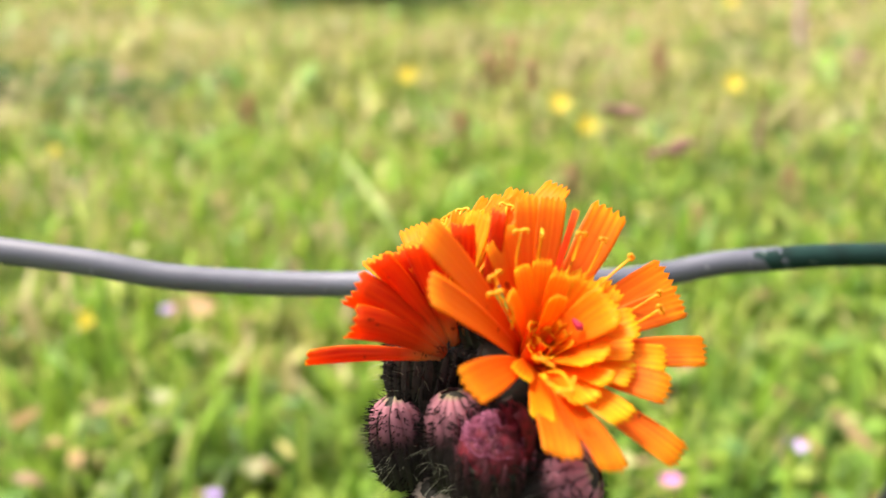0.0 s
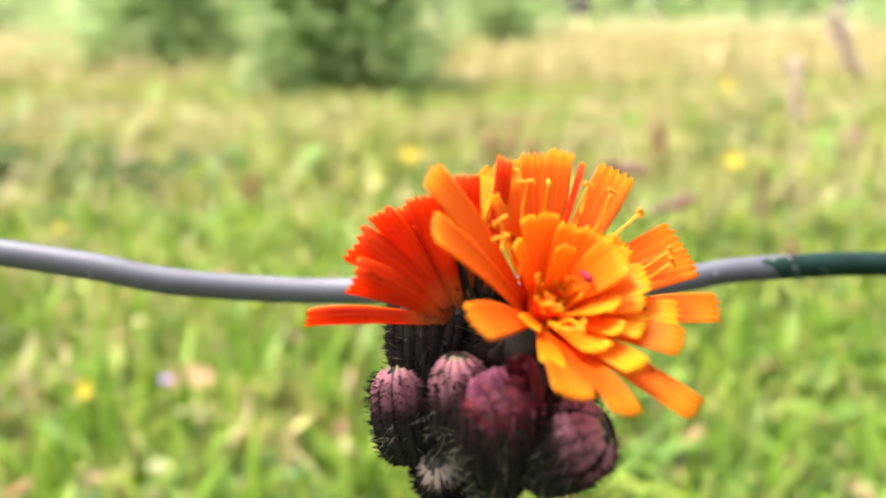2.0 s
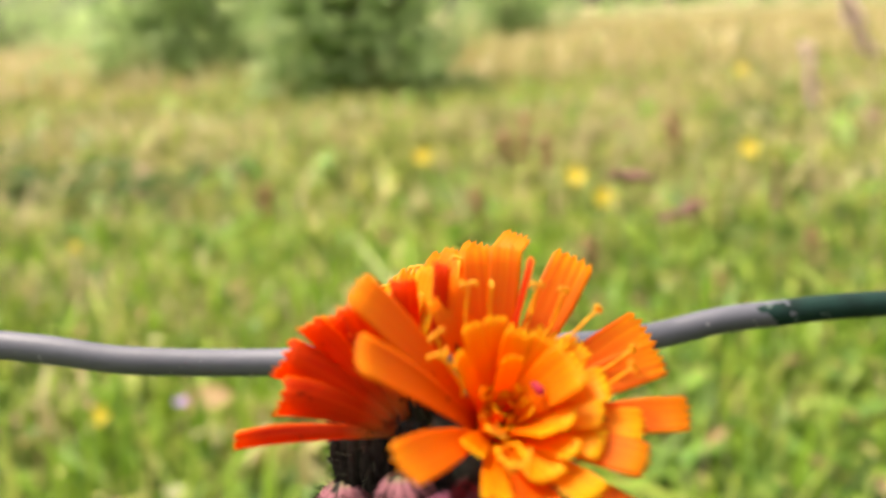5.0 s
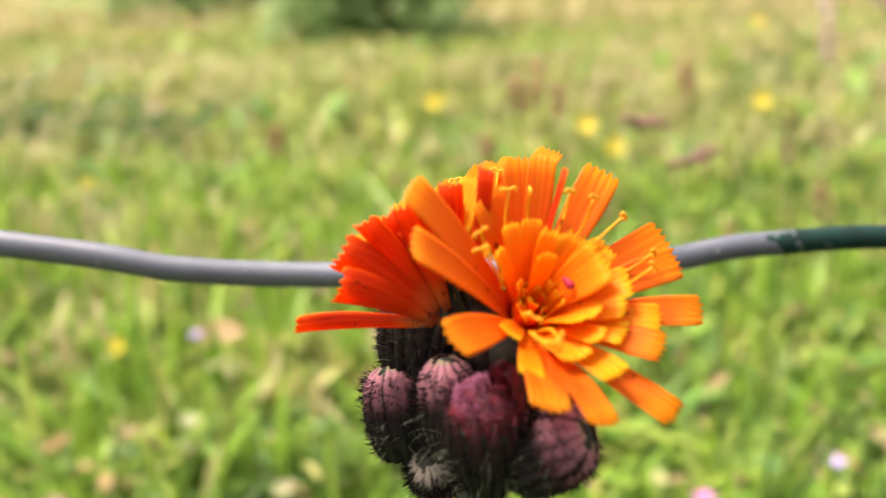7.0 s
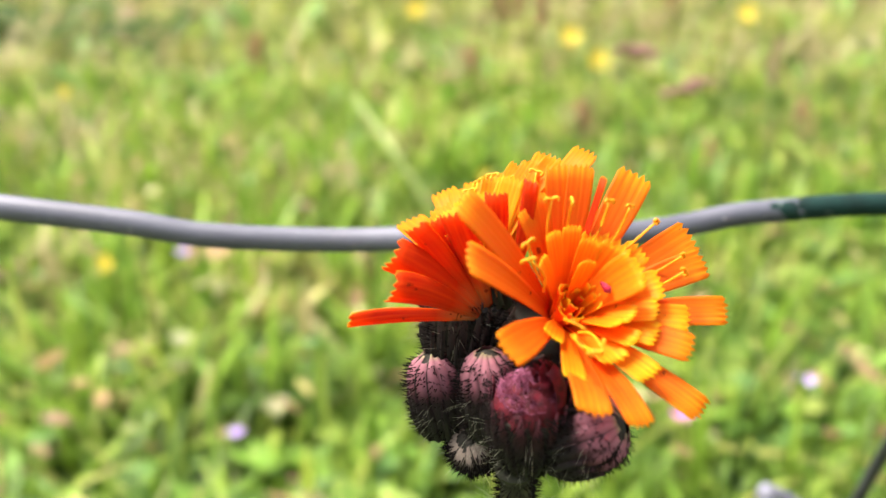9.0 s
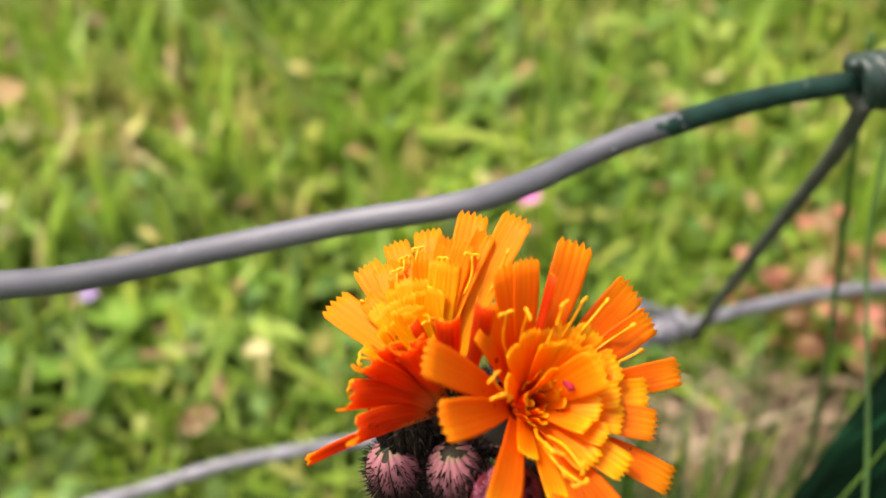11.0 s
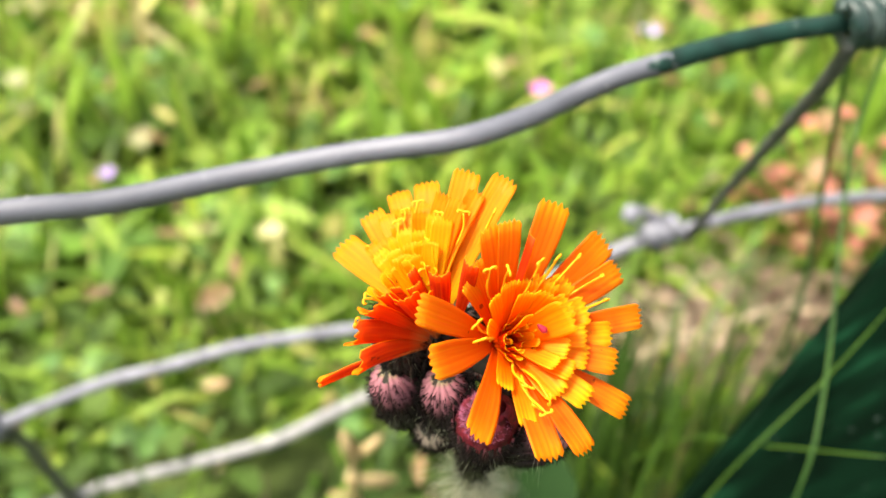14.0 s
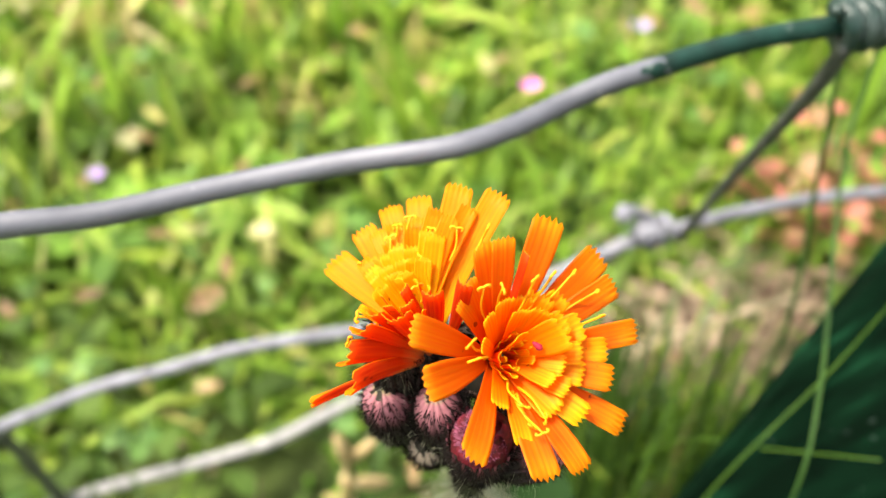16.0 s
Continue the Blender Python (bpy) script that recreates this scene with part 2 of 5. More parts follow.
M_DRY = leaf_material("hay_grass", [(0.0, (0.42, 0.35, 0.13)), (0.5, (0.66, 0.54, 0.27)), (1.0, (0.80, 0.67, 0.40))], toward=(0.30, 0.34, 0.07), amount=0.25)
M_CLOVER = leaf_material("clover_leaf", [(0.0, (0.05, 0.16, 0.03)), (0.6, (0.12, 0.28, 0.05)), (1.0, (0.22, 0.38, 0.10))], toward=(0.20, 0.34, 0.06), amount=0.4)
M_BROAD = leaf_material("broad_leaf", [(0.0, (0.04, 0.12, 0.015)), (0.4, (0.11, 0.27, 0.026)), (0.8, (0.26, 0.46, 0.05)), (1.0, (0.50, 0.60, 0.14))], toward=(0.30, 0.44, 0.06), amount=0.35)
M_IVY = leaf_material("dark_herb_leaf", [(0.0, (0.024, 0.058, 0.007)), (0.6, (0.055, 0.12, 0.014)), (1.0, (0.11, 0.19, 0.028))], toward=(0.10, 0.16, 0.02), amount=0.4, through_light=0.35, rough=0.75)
# greens lowered to put the shade of the surrounding plants into the sedge
M_SEDGE = leaf_material("shade_toned_sedge", [(0.0, (0.006, 0.022, 0.003)), (0.5, (0.018, 0.06, 0.006)), (0.9, (0.06, 0.14, 0.014)), (1.0, (0.14, 0.09, 0.045))], toward=(0.05, 0.10, 0.012), amount=0.4, through_light=0.2)
M_BROWN = leaf_material("withered_leaf", [(0.0, (0.12, 0.055, 0.03)), (0.5, (0.28, 0.16, 0.08)), (1.0, (0.46, 0.32, 0.17))], toward=(0.30, 0.17, 0.07), amount=0.4, through_light=0.2)
M_LITTER = leaf_material("dry_litter", [(0.0, (0.10, 0.06, 0.04)), (0.5, (0.34, 0.24, 0.16)), (1.0, (0.60, 0.48, 0.33))], toward=(0.40, 0.30, 0.20), amount=0.4, through_light=0.2)
M_TAN = leaf_material("orange_tan_leaf", [(0.0, (0.36, 0.18, 0.07)), (1.0, (0.50, 0.33, 0.13))], toward=(0.46, 0.36, 0.15), amount=0.4, through_light=0.35)
M_GOLD = leaf_material("yellowed_leaf", [(0.0, (0.46, 0.42, 0.12)), (0.6, (0.66, 0.58, 0.20)), (1.0, (0.74, 0.68, 0.40))], toward=(0.50, 0.50, 0.14), amount=0.35, through_light=0.35)
M_RED_LEAF = leaf_material("reddened_leaf", [(0.0, (0.30, 0.035, 0.045)), (0.5, (0.46, 0.11, 0.10)), (1.0, (0.42, 0.28, 0.10))], toward=(0.48, 0.28, 0.18), amount=0.35, through_light=0.25)
M_BUSH = leaf_material("shrub_leaf", [(0.0, (0.09, 0.24, 0.06)), (0.5, (0.32, 0.52, 0.17)), (1.0, (0.58, 0.70, 0.32))], patch=11.0, toward=(0.52, 0.66, 0.28), amount=0.8, through_light=0.5)
M_BARK = flat_material("shrub_bark", (0.06, 0.045, 0.03), (0.14, 0.11, 0.08), 60, 0.85)
M_STALK = flat_material("green_stalk", (0.040, 0.10, 0.008), (0.085, 0.175, 0.018), 90, 0.5, 0.2, stretch=(1, 1, 0.2))
# the leaf's shade is put into this near-black green
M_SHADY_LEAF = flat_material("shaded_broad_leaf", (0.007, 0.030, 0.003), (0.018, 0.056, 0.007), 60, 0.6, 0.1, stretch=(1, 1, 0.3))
M_DARKSTALK = flat_material("dark_green_stalk", (0.02, 0.06, 0.010), (0.05, 0.12, 0.02), 90, 0.5, 0.1, stretch=(1, 1, 0.2))
M_STRAW = flat_material("pale_straw", (0.40, 0.31, 0.20), (0.58, 0.48, 0.33), 120, 0.7, 0.15)
M_BLADE = flat_material("yellow_green_blade", (0.22, 0.33, 0.07), (0.36, 0.43, 0.14), 60, 0.6, 0.2)
M_PLUME = flat_material("pale_plume", (0.70, 0.55, 0.46), (0.85, 0.73, 0.62), 120, 0.7, 0.5)
M_RUST = flat_material("rusty_seed", (0.42, 0.22, 0.12), (0.58, 0.36, 0.21), 150, 0.7, 0.4)
M_SPIKE = flat_material("brown_spikelet", (0.14, 0.07, 0.05), (0.30, 0.17, 0.12), 300, 0.7)
M_BUTTER = flat_material("butter_yellow_petal", (0.66, 0.50, 0.03), (0.80, 0.64, 0.08), 120, 0.4, 0.25)
M_PINK = flat_material("pink_petal", (0.70, 0.12, 0.50), (0.85, 0.28, 0.66), 300, 0.5, 0.25)
M_LILAC = flat_material("lilac_petal", (0.42, 0.28, 0.62), (0.62, 0.46, 0.78), 300, 0.5, 0.25)
M_CREAM = flat_material("cream_petal", (0.44, 0.44, 0.23), (0.60, 0.60, 0.36), 250, 0.6, 0.25)
M_DRYCUP = flat_material("dried_cream_petal", (0.40, 0.28, 0.12), (0.58, 0.46, 0.24), 250, 0.6, 0.2)


def soil_material():
    g = Graph("lawn_soil", rough=0.95, specular=0.1)
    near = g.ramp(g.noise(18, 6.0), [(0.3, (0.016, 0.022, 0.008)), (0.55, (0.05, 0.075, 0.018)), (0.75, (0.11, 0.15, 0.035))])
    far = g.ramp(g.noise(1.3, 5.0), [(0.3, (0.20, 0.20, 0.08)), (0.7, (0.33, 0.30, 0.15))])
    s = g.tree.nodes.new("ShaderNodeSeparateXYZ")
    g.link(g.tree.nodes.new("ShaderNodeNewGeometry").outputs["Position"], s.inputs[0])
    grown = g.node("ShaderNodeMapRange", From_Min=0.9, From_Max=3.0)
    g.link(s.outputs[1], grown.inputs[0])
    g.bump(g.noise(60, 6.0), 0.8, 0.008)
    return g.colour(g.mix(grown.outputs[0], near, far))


M_SOIL = soil_material()
M_EARTH = flat_material("bare_earth", (0.045, 0.030, 0.022), (0.21, 0.14, 0.10), 110, 0.95, 0.0, 0.002, 0.1)


# ---- mesh helpers ----
def mesh_object(name, verts, faces, material, parent=None, label="", uvs=None, smooth=True, slots=None, slot_of=None):
    me = bpy.data.meshes.new(name)
    me.from_pydata(verts, [], faces)
    for m in (slots or [material]):
        me.materials.append(m)
    if slot_of is not None:
        me.polygons.foreach_set("material_index", slot_of)
    if smooth:
        me.polygons.foreach_set("use_smooth", [True] * len(me.polygons))
    if uvs is not None:
        layer = me.uv_layers.new(name="UVMap")
        idx = np.empty(len(me.loops), dtype=np.int32)
        me.loops.foreach_get("vertex_index", idx)
        layer.data.foreach_set("uv", np.asarray(uvs, dtype=np.float32)[idx].ravel())
    me.update()
    ob = new(name, me)
    if parent:
        ob.parent = parent
    if label:
        tagged(ob, label)
    return ob


def thing(name, at_point, label, category, group="", kind=""):
    ob = new(name)
    ob.location = at_point
    ob.empty_display_size = 0.01
    return tagged(ob, label, category, group, kind)


def spline(points, per=6):
    """Catmull-Rom through the points."""
    p = [Vector(q) for q in points]
    p = [p[0] * 2 - p[1]] + p + [p[-1] * 2 - p[-2]]
    out = []
    for i in range(1, len(p) - 2):
        a, b, c, d = p[i - 1:i + 3]
        for k in range(per):
            t = k / per
            out.append(0.5 * (2 * b + (c - a) * t + (2 * a - 5 * b + 4 * c - d) * t * t + (3 * b - a - 3 * c + d) * t ** 3))
    return out + [p[-2]]


def tube(points, radius, sides=12, origin=(0, 0, 0), wobble=0.0, rng=None):
    """Verts, faces and uvs of a capped tube; radius is a number or a function of 0..1."""
    o = Vector(origin)
    n = len(points)
    verts, faces, uvs = [], [], []
    ref = Vector((0, 0, 1))
    for i, p in enumerate(points):
        d = (points[min(i + 1, n - 1)] - points[max(i - 1, 0)]).normalized()
        if abs(d.dot(ref)) > 0.95:
            ref = Vector((1, 0, 0))
        a = d.cross(ref).normalized()
        b = a.cross(d)
        u = i / (n - 1)
        r = radius(u) if callable(radius) else radius
        if wobble and rng:
            r *= 1 + rng.uniform(-wobble, wobble)
        for k in range(sides):
            w = 2 * math.pi * k / sides
            verts.append(p + (a * math.cos(w) + b * math.sin(w)) * r - o)
            uvs.append((k / sides, u))
    for i in range(n - 1):
        for k in range(sides):
            j = (k + 1) % sides
            faces.append((i * sides + k, i * sides + j, (i + 1) * sides + j, (i + 1) * sides + k))
    faces.append(tuple(range(sides))[::-1])
    faces.append(tuple((n - 1) * sides + k for k in range(sides)))
    return verts, faces, uvs


def tube_part(name, points, radius, material, parent, label="", sides=12, per=6, wobble=0.0, rng=None):
    o = parent.location if parent else Vector((0, 0, 0))
    v, f, uv = tube(spline(points, per), radius, sides, o, wobble, rng)
    return mesh_object(name, v, f, material, parent, label, uv)


def frame_of(axis):
    """Two directions square to axis."""
    z = Vector(axis).normalized()
    x = z.orthogonal().normalized()
    return x, z.cross(x), z


def hairs(name, roots, material, parent, origin, thick=0.00004, droop=0.0, label=""):
    """Thin tapered hairs in one mesh; roots: (point, way with its length)."""
    verts, faces = [], []
    o = Vector(origin)
    for p, w in roots:
        x, y, _ = frame_of(w)
        k = len(verts)
        mid = p + w * 0.55 + Vector((0, 0, -droop * w.length * 0.2))
        for c, r in ((p, thick), (mid, thick * 0.75)):
            for a in (0, 2.094, 4.189):
                verts.append(c + (x * math.cos(a) + y * math.sin(a)) * r - o)
        verts.append(p + w + Vector((0, 0, -droop * w.length)) - o)
        for i in range(3):
            j = (i + 1) % 3
            faces.append((k + i, k + j, k + 3 + j, k + 3 + i))
            faces.append((k + 3 + i, k + 3 + j, k + 6))
    return mesh_object(name, verts, faces, material, parent, label)


def mm(*v):
    return Vector(v) / 1000


# ---- ground ----
def ground_height(x, y):
    return 0.004 * noise.noise((x * 9, y * 9, 0.3)) + 0.012 * noise.noise((x * 1.7, y * 1.7, 2.0))


def build_ground():
    edges = lambda a, b, n, grow: [a + (b - a) * (abs(i / n) ** grow) for i in range(n + 1)]
    xs = [-x for x in edges(0, 600, 44, 4.2)][::-1] + edges(0, 600, 44, 4.2)[1:]
    ys = [-y for y in edges(0, 600, 30, 4.2)][::-1] + edges(0, 900, 52, 4.2)[1:]
    verts = [(x, y, ground_height(x, y) if abs(x) < 8 and abs(y) < 12 else 0.0) for y in ys for x in xs]
    w = len(xs)
    faces = [(j * w + i, j * w + i + 1, (j + 1) * w + i + 1, (j + 1) * w + i) for j in range(len(ys) - 1) for i in range(w - 1)]
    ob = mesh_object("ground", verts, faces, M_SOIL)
    return tagged(ob, "lawn soil with moss and trodden grass, reaching the horizon", "ground", kind="structure")


build_ground()


def blades(name, roots, heights, widths, material, seed, label, lean=0.5, category="grass"):
    """Curved tapering grass blades, all in one mesh."""
    r = np.random.RandomState(seed)
    n = len(roots)
    turn = r.uniform(0, 2 * np.pi, n)
    side = np.stack([np.cos(turn), np.sin(turn), np.zeros(n)], 1)
    fall = np.stack([-np.sin(turn), np.cos(turn), np.zeros(n)], 1)
    slope = np.abs(r.normal(0.0, lean, n))
    up = np.array([0, 0, 1.0])
    rings = []
    for u, wide in ((0.0, 0.55), (0.4, 1.0), (0.75, 0.7)):
        c = roots + fall * (heights * slope * u ** 2)[:, None] + up * (heights * u * (1 - 0.35 * np.minimum(slope, 1.6) * u))[:, None]
        rings += [c - side * (widths * wide / 2)[:, None], c + side * (widths * wide / 2)[:, None]]
    rings.append(roots + fall * (heights * slope)[:, None] + up * (heights * (1 - 0.35 * np.minimum(slope, 1.6)))[:, None])
    verts = np.stack(rings, 1).reshape(-1, 3)
    base = (np.arange(n) * 7)[:, None]
    tris = np.array([0, 1, 3, 0, 3, 2, 2, 3, 5, 2, 5, 4, 4, 5, 6])
    loops = (base + tris[None]).ravel().astype(np.int32)
    me = bpy.data.meshes.new(name)
    me.vertices.add(len(verts))
    me.vertices.foreach_set("co", verts.astype(np.float32).ravel())
    me.loops.add(len(loops))
    me.loops.foreach_set("vertex_index", loops)
    me.polygons.add(len(loops) // 3)
    me.polygons.foreach_set("loop_start", np.arange(0, len(loops), 3, dtype=np.int32))
    me.materials.append(material)
    me.update(calc_edges=True)
    me.polygons.foreach_set("use_smooth", [True] * len(me.polygons))
    me.validate()
    return tagged(new(name, me), label, category, kind="stuff")


BARE = ((0.142, 0.186), (0.074, 0.056))  # middle and half sizes of the bare patch by the fence


def scatter(seed, n, x0, x1, y0, y1, keep_bare=True):
    r = np.random.RandomState(seed)
    p = np.stack([r.uniform(x0, x1, n), r.uniform(y0, y1, n), np.zeros(n)], 1)
    if keep_bare:
        (cx, cy), (sx, sy) = BARE
        inside = ((p[:, 0] - cx) / sx) ** 2 + ((p[:, 1] - cy) / sy) ** 2 < 1 + 0.5 * r.uniform(-1, 1, n)
        p = p[~inside | (r.uniform(0, 1, n) < 0.06)]
    p[:, 2] = [ground_height(x, y) - 0.002 for x, y in p[:, :2]]
    return p


def clumped(p, seed, scale, cut):
    """Keep the points that lie in the denser patches."""
    r = np.random.RandomState(seed)
    v = np.array([noise.noise((x * scale, y * scale, seed * 1.7)) for x, y in p[:, :2]])
    return p[v + r.normal(0, 0.15, len(p)) > cut]


def lawn():
    r = np.random.RandomState(5)
    p = clumped(scatter(11, 30000, -0.62, 0.75, 0.12, 1.0), 3, 14, -0.25)
    p = p[(p[:, 1] > 0.195) | (p[:, 0] > 0.02) | (r.uniform(0, 1, len(p)) < 0.12)]
    deep_green = p[:, 1] + 0.05 * r.normal(0, 1, len(p)) < 0.36
    deep_green |= (p[:, 0] > 0.07 + 0.03 * r.normal(0, 1, len(p))) & (p[:, 1] < 0.72) & (r.uniform(0, 1, len(p)) < 0.7)
    q = clumped(p[deep_green], 9, 22, -0.16)
    p = p[~deep_green]
    blades("lawn_grass", q, r.uniform(0.020, 0.056, len(q)), r.uniform(0.0026, 0.0058, len(q)), M_DEEP_LAWN, 20, "deeper green lawn grass beside the fence", lean=0.85)
    blades("lawn_grass", p, r.uniform(0.024, 0.064, len(p)), r.uniform(0.0028, 0.0058, len(p)), M_LAWN, 21, "short green lawn grass, mixed with yellowed blades", lean=0.65)
    p = clumped(scatter(12, 40000, -2.4, 2.4, 0.95, 3.6), 7, 6.0, -0.22)
    p = p[np.abs(p[:, 0]) < 0.35 + 0.62 * p[:, 1]]
    blades("lawn_grass", p, r.uniform(0.03, 0.075, len(p)), r.uniform(0.005, 0.010, len(p)), M_GRASS, 22, "green meadow grass beyond the fence", lean=0.8)
    p = clumped(scatter(13, 26000, -2.6, 2.6, 1.0, 4.2), 5, 2.2, -0.1)
    blades("hay_grass", p, r.uniform(0.04, 0.10, len(p)), r.uniform(0.004, 0.008, len(p)), M_DRY, 23, "bleached dry grass stems standing in the meadow", lean=0.6)
    p = np.concatenate([scatter(17, 330, 0.02, 0.09, 0.09, 0.17, False), scatter(18, 24, -0.14, 0.04, 0.12, 0.20)])
    blades("sedge_tufts", p, r.uniform(0.05, 0.11, len(p)), r.uniform(0.0012, 0.0026, len(p)), M_SEDGE, 27, "thin green grass tufts along the fence foot, shade put into their colour", lean=0.5)
    p = scatter(14, 24000, -7.5, 7.5, 3.2, 12.0)
    blades("hay_grass", p, r.uniform(0.06, 0.16, len(p)), r.uniform(0.014, 0.026, len(p)), M_DRY, 24, "pale dry hay meadow in the distance", lean=0.6)
    p = scatter(15, 9000, -7.5, 7.5, 3.2, 12.0)
    blades("lawn_grass", p, r.uniform(0.06, 0.13, len(p)), r.uniform(0.012, 0.022, len(p)), M_GRASS, 25, "green tussocks in the far meadow", lean=0.5)
    p = scatter(44, 16, 0.045, 0.10, 0.095, 0.135, False)
    blades("long_grass", p, r.uniform(0.09, 0.15, len(p)), r.uniform(0.0014, 0.0030, len(p)), M_LONG, 31, "slender bright green blades beside the dark panel", lean=0.45)
    p = scatter(45, 90, 0.08, 0.20, 0.13, 0.20, False)
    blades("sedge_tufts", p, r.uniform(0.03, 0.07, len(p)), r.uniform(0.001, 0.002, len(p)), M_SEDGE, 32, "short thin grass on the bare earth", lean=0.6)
    p = scatter(43, 700, 0.04, 0.30, 0.24, 0.42)
    blades("low_grass", p, r.uniform(0.018, 0.04, len(p)), r.uniform(0.003, 0.006, len(p)), M_LONG, 30, "low fresh green grass beside the bare earth", lean=1.0)
    p = np.concatenate([scatter(41, 230, 0.022, 0.062, 0.070, 0.110, False), scatter(42, 90, 0.050, 0.110, 0.105, 0.150, False)])
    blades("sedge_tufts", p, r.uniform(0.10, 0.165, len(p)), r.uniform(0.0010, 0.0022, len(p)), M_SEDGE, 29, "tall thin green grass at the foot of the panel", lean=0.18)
    p = clumped(scatter(19, 1700, -0.55, 0.65, 0.20, 0.72), 13, 9, -0.05)
    p = p[~((p[:, 0] > 0.06) & (p[:, 0] < 0.22) & (p[:, 1] > 0.335) & (p[:, 1] < 0.42))]
    p = p[(p[:, 1] > 0.30) | (r.uniform(0, 1, len(p)) < 0.35)]
    blades("long_grass", p, r.uniform(0.045, 0.09, len(p)), r.uniform(0.0045, 0.0095, len(p)), M_LONG, 28, "long broad bright green grass blades in the lawn", lean=0.5)
    p = clumped(scatter(46, 1300, -0.62, -0.06, 0.44, 0.9), 17, 8, -0.05)
    blades("hay_grass", p, r.uniform(0.035, 0.07, len(p)), r.uniform(0.003, 0.006, len(p)), M_DRY, 33, "pale dry grass stems among the lawn grass", lean=0.8)
    p = clumped(scatter(47, 900, -0.60, 0.10, 0.52, 0.98), 19, 9, -0.05)
    blades("long_grass", p, r.uniform(0.045, 0.085, len(p)), r.uniform(0.005, 0.010, len(p)), M_LONG, 34, "long broad bright green grass blades in the lawn", lean=0.6)
    # the same lawn goes on around and behind
    p = scatter(16, 26000, -3.2, 3.2, -3.0, 3.4)
    p = p[~((np.abs(p[:, 0]) < 0.60) & (p[:, 1] > -0.1) & (p[:, 1] < 1.0))]
    blades("lawn_grass", p, r.uniform(0.03, 0.07, len(p)), r.uniform(0.008, 0.014, len(p)), M_GRASS, 26, "green lawn grass on all sides of the fence", lean=0.8)


lawn()


def leaf_cloud(name, leaves, material, label, category="leaves", fold=0.25):
    """Pointed oval leaves in one mesh; leaves: (base, way with length, width, normal)."""
    verts, faces = [], []
    shape = ((0.0, 0.12), (0.25, 0.8), (0.55, 1.0), (0.82, 0.62), (1.0, 0.0))
    for p, w, wide, nrm in leaves:
        side = w.cross(nrm).normalized() * wide * 0.5
        lift = nrm.normalized() * w.length
        k = len(verts)
        for u, q in shape:
            c = p + w * u - lift * (0.25 * u * u)
            verts += [c - side * q + lift * fold * q * 0.2, c, c + side * q + lift * fold * q * 0.2]
        for i in range(len(shape) - 1):
            a = k + 3 * i
            faces += [(a, a + 1, a + 4, a + 3), (a + 1, a + 2, a + 5, a + 4)]
    return tagged(mesh_object(name, verts, faces, material), label, category, kind="stuff")


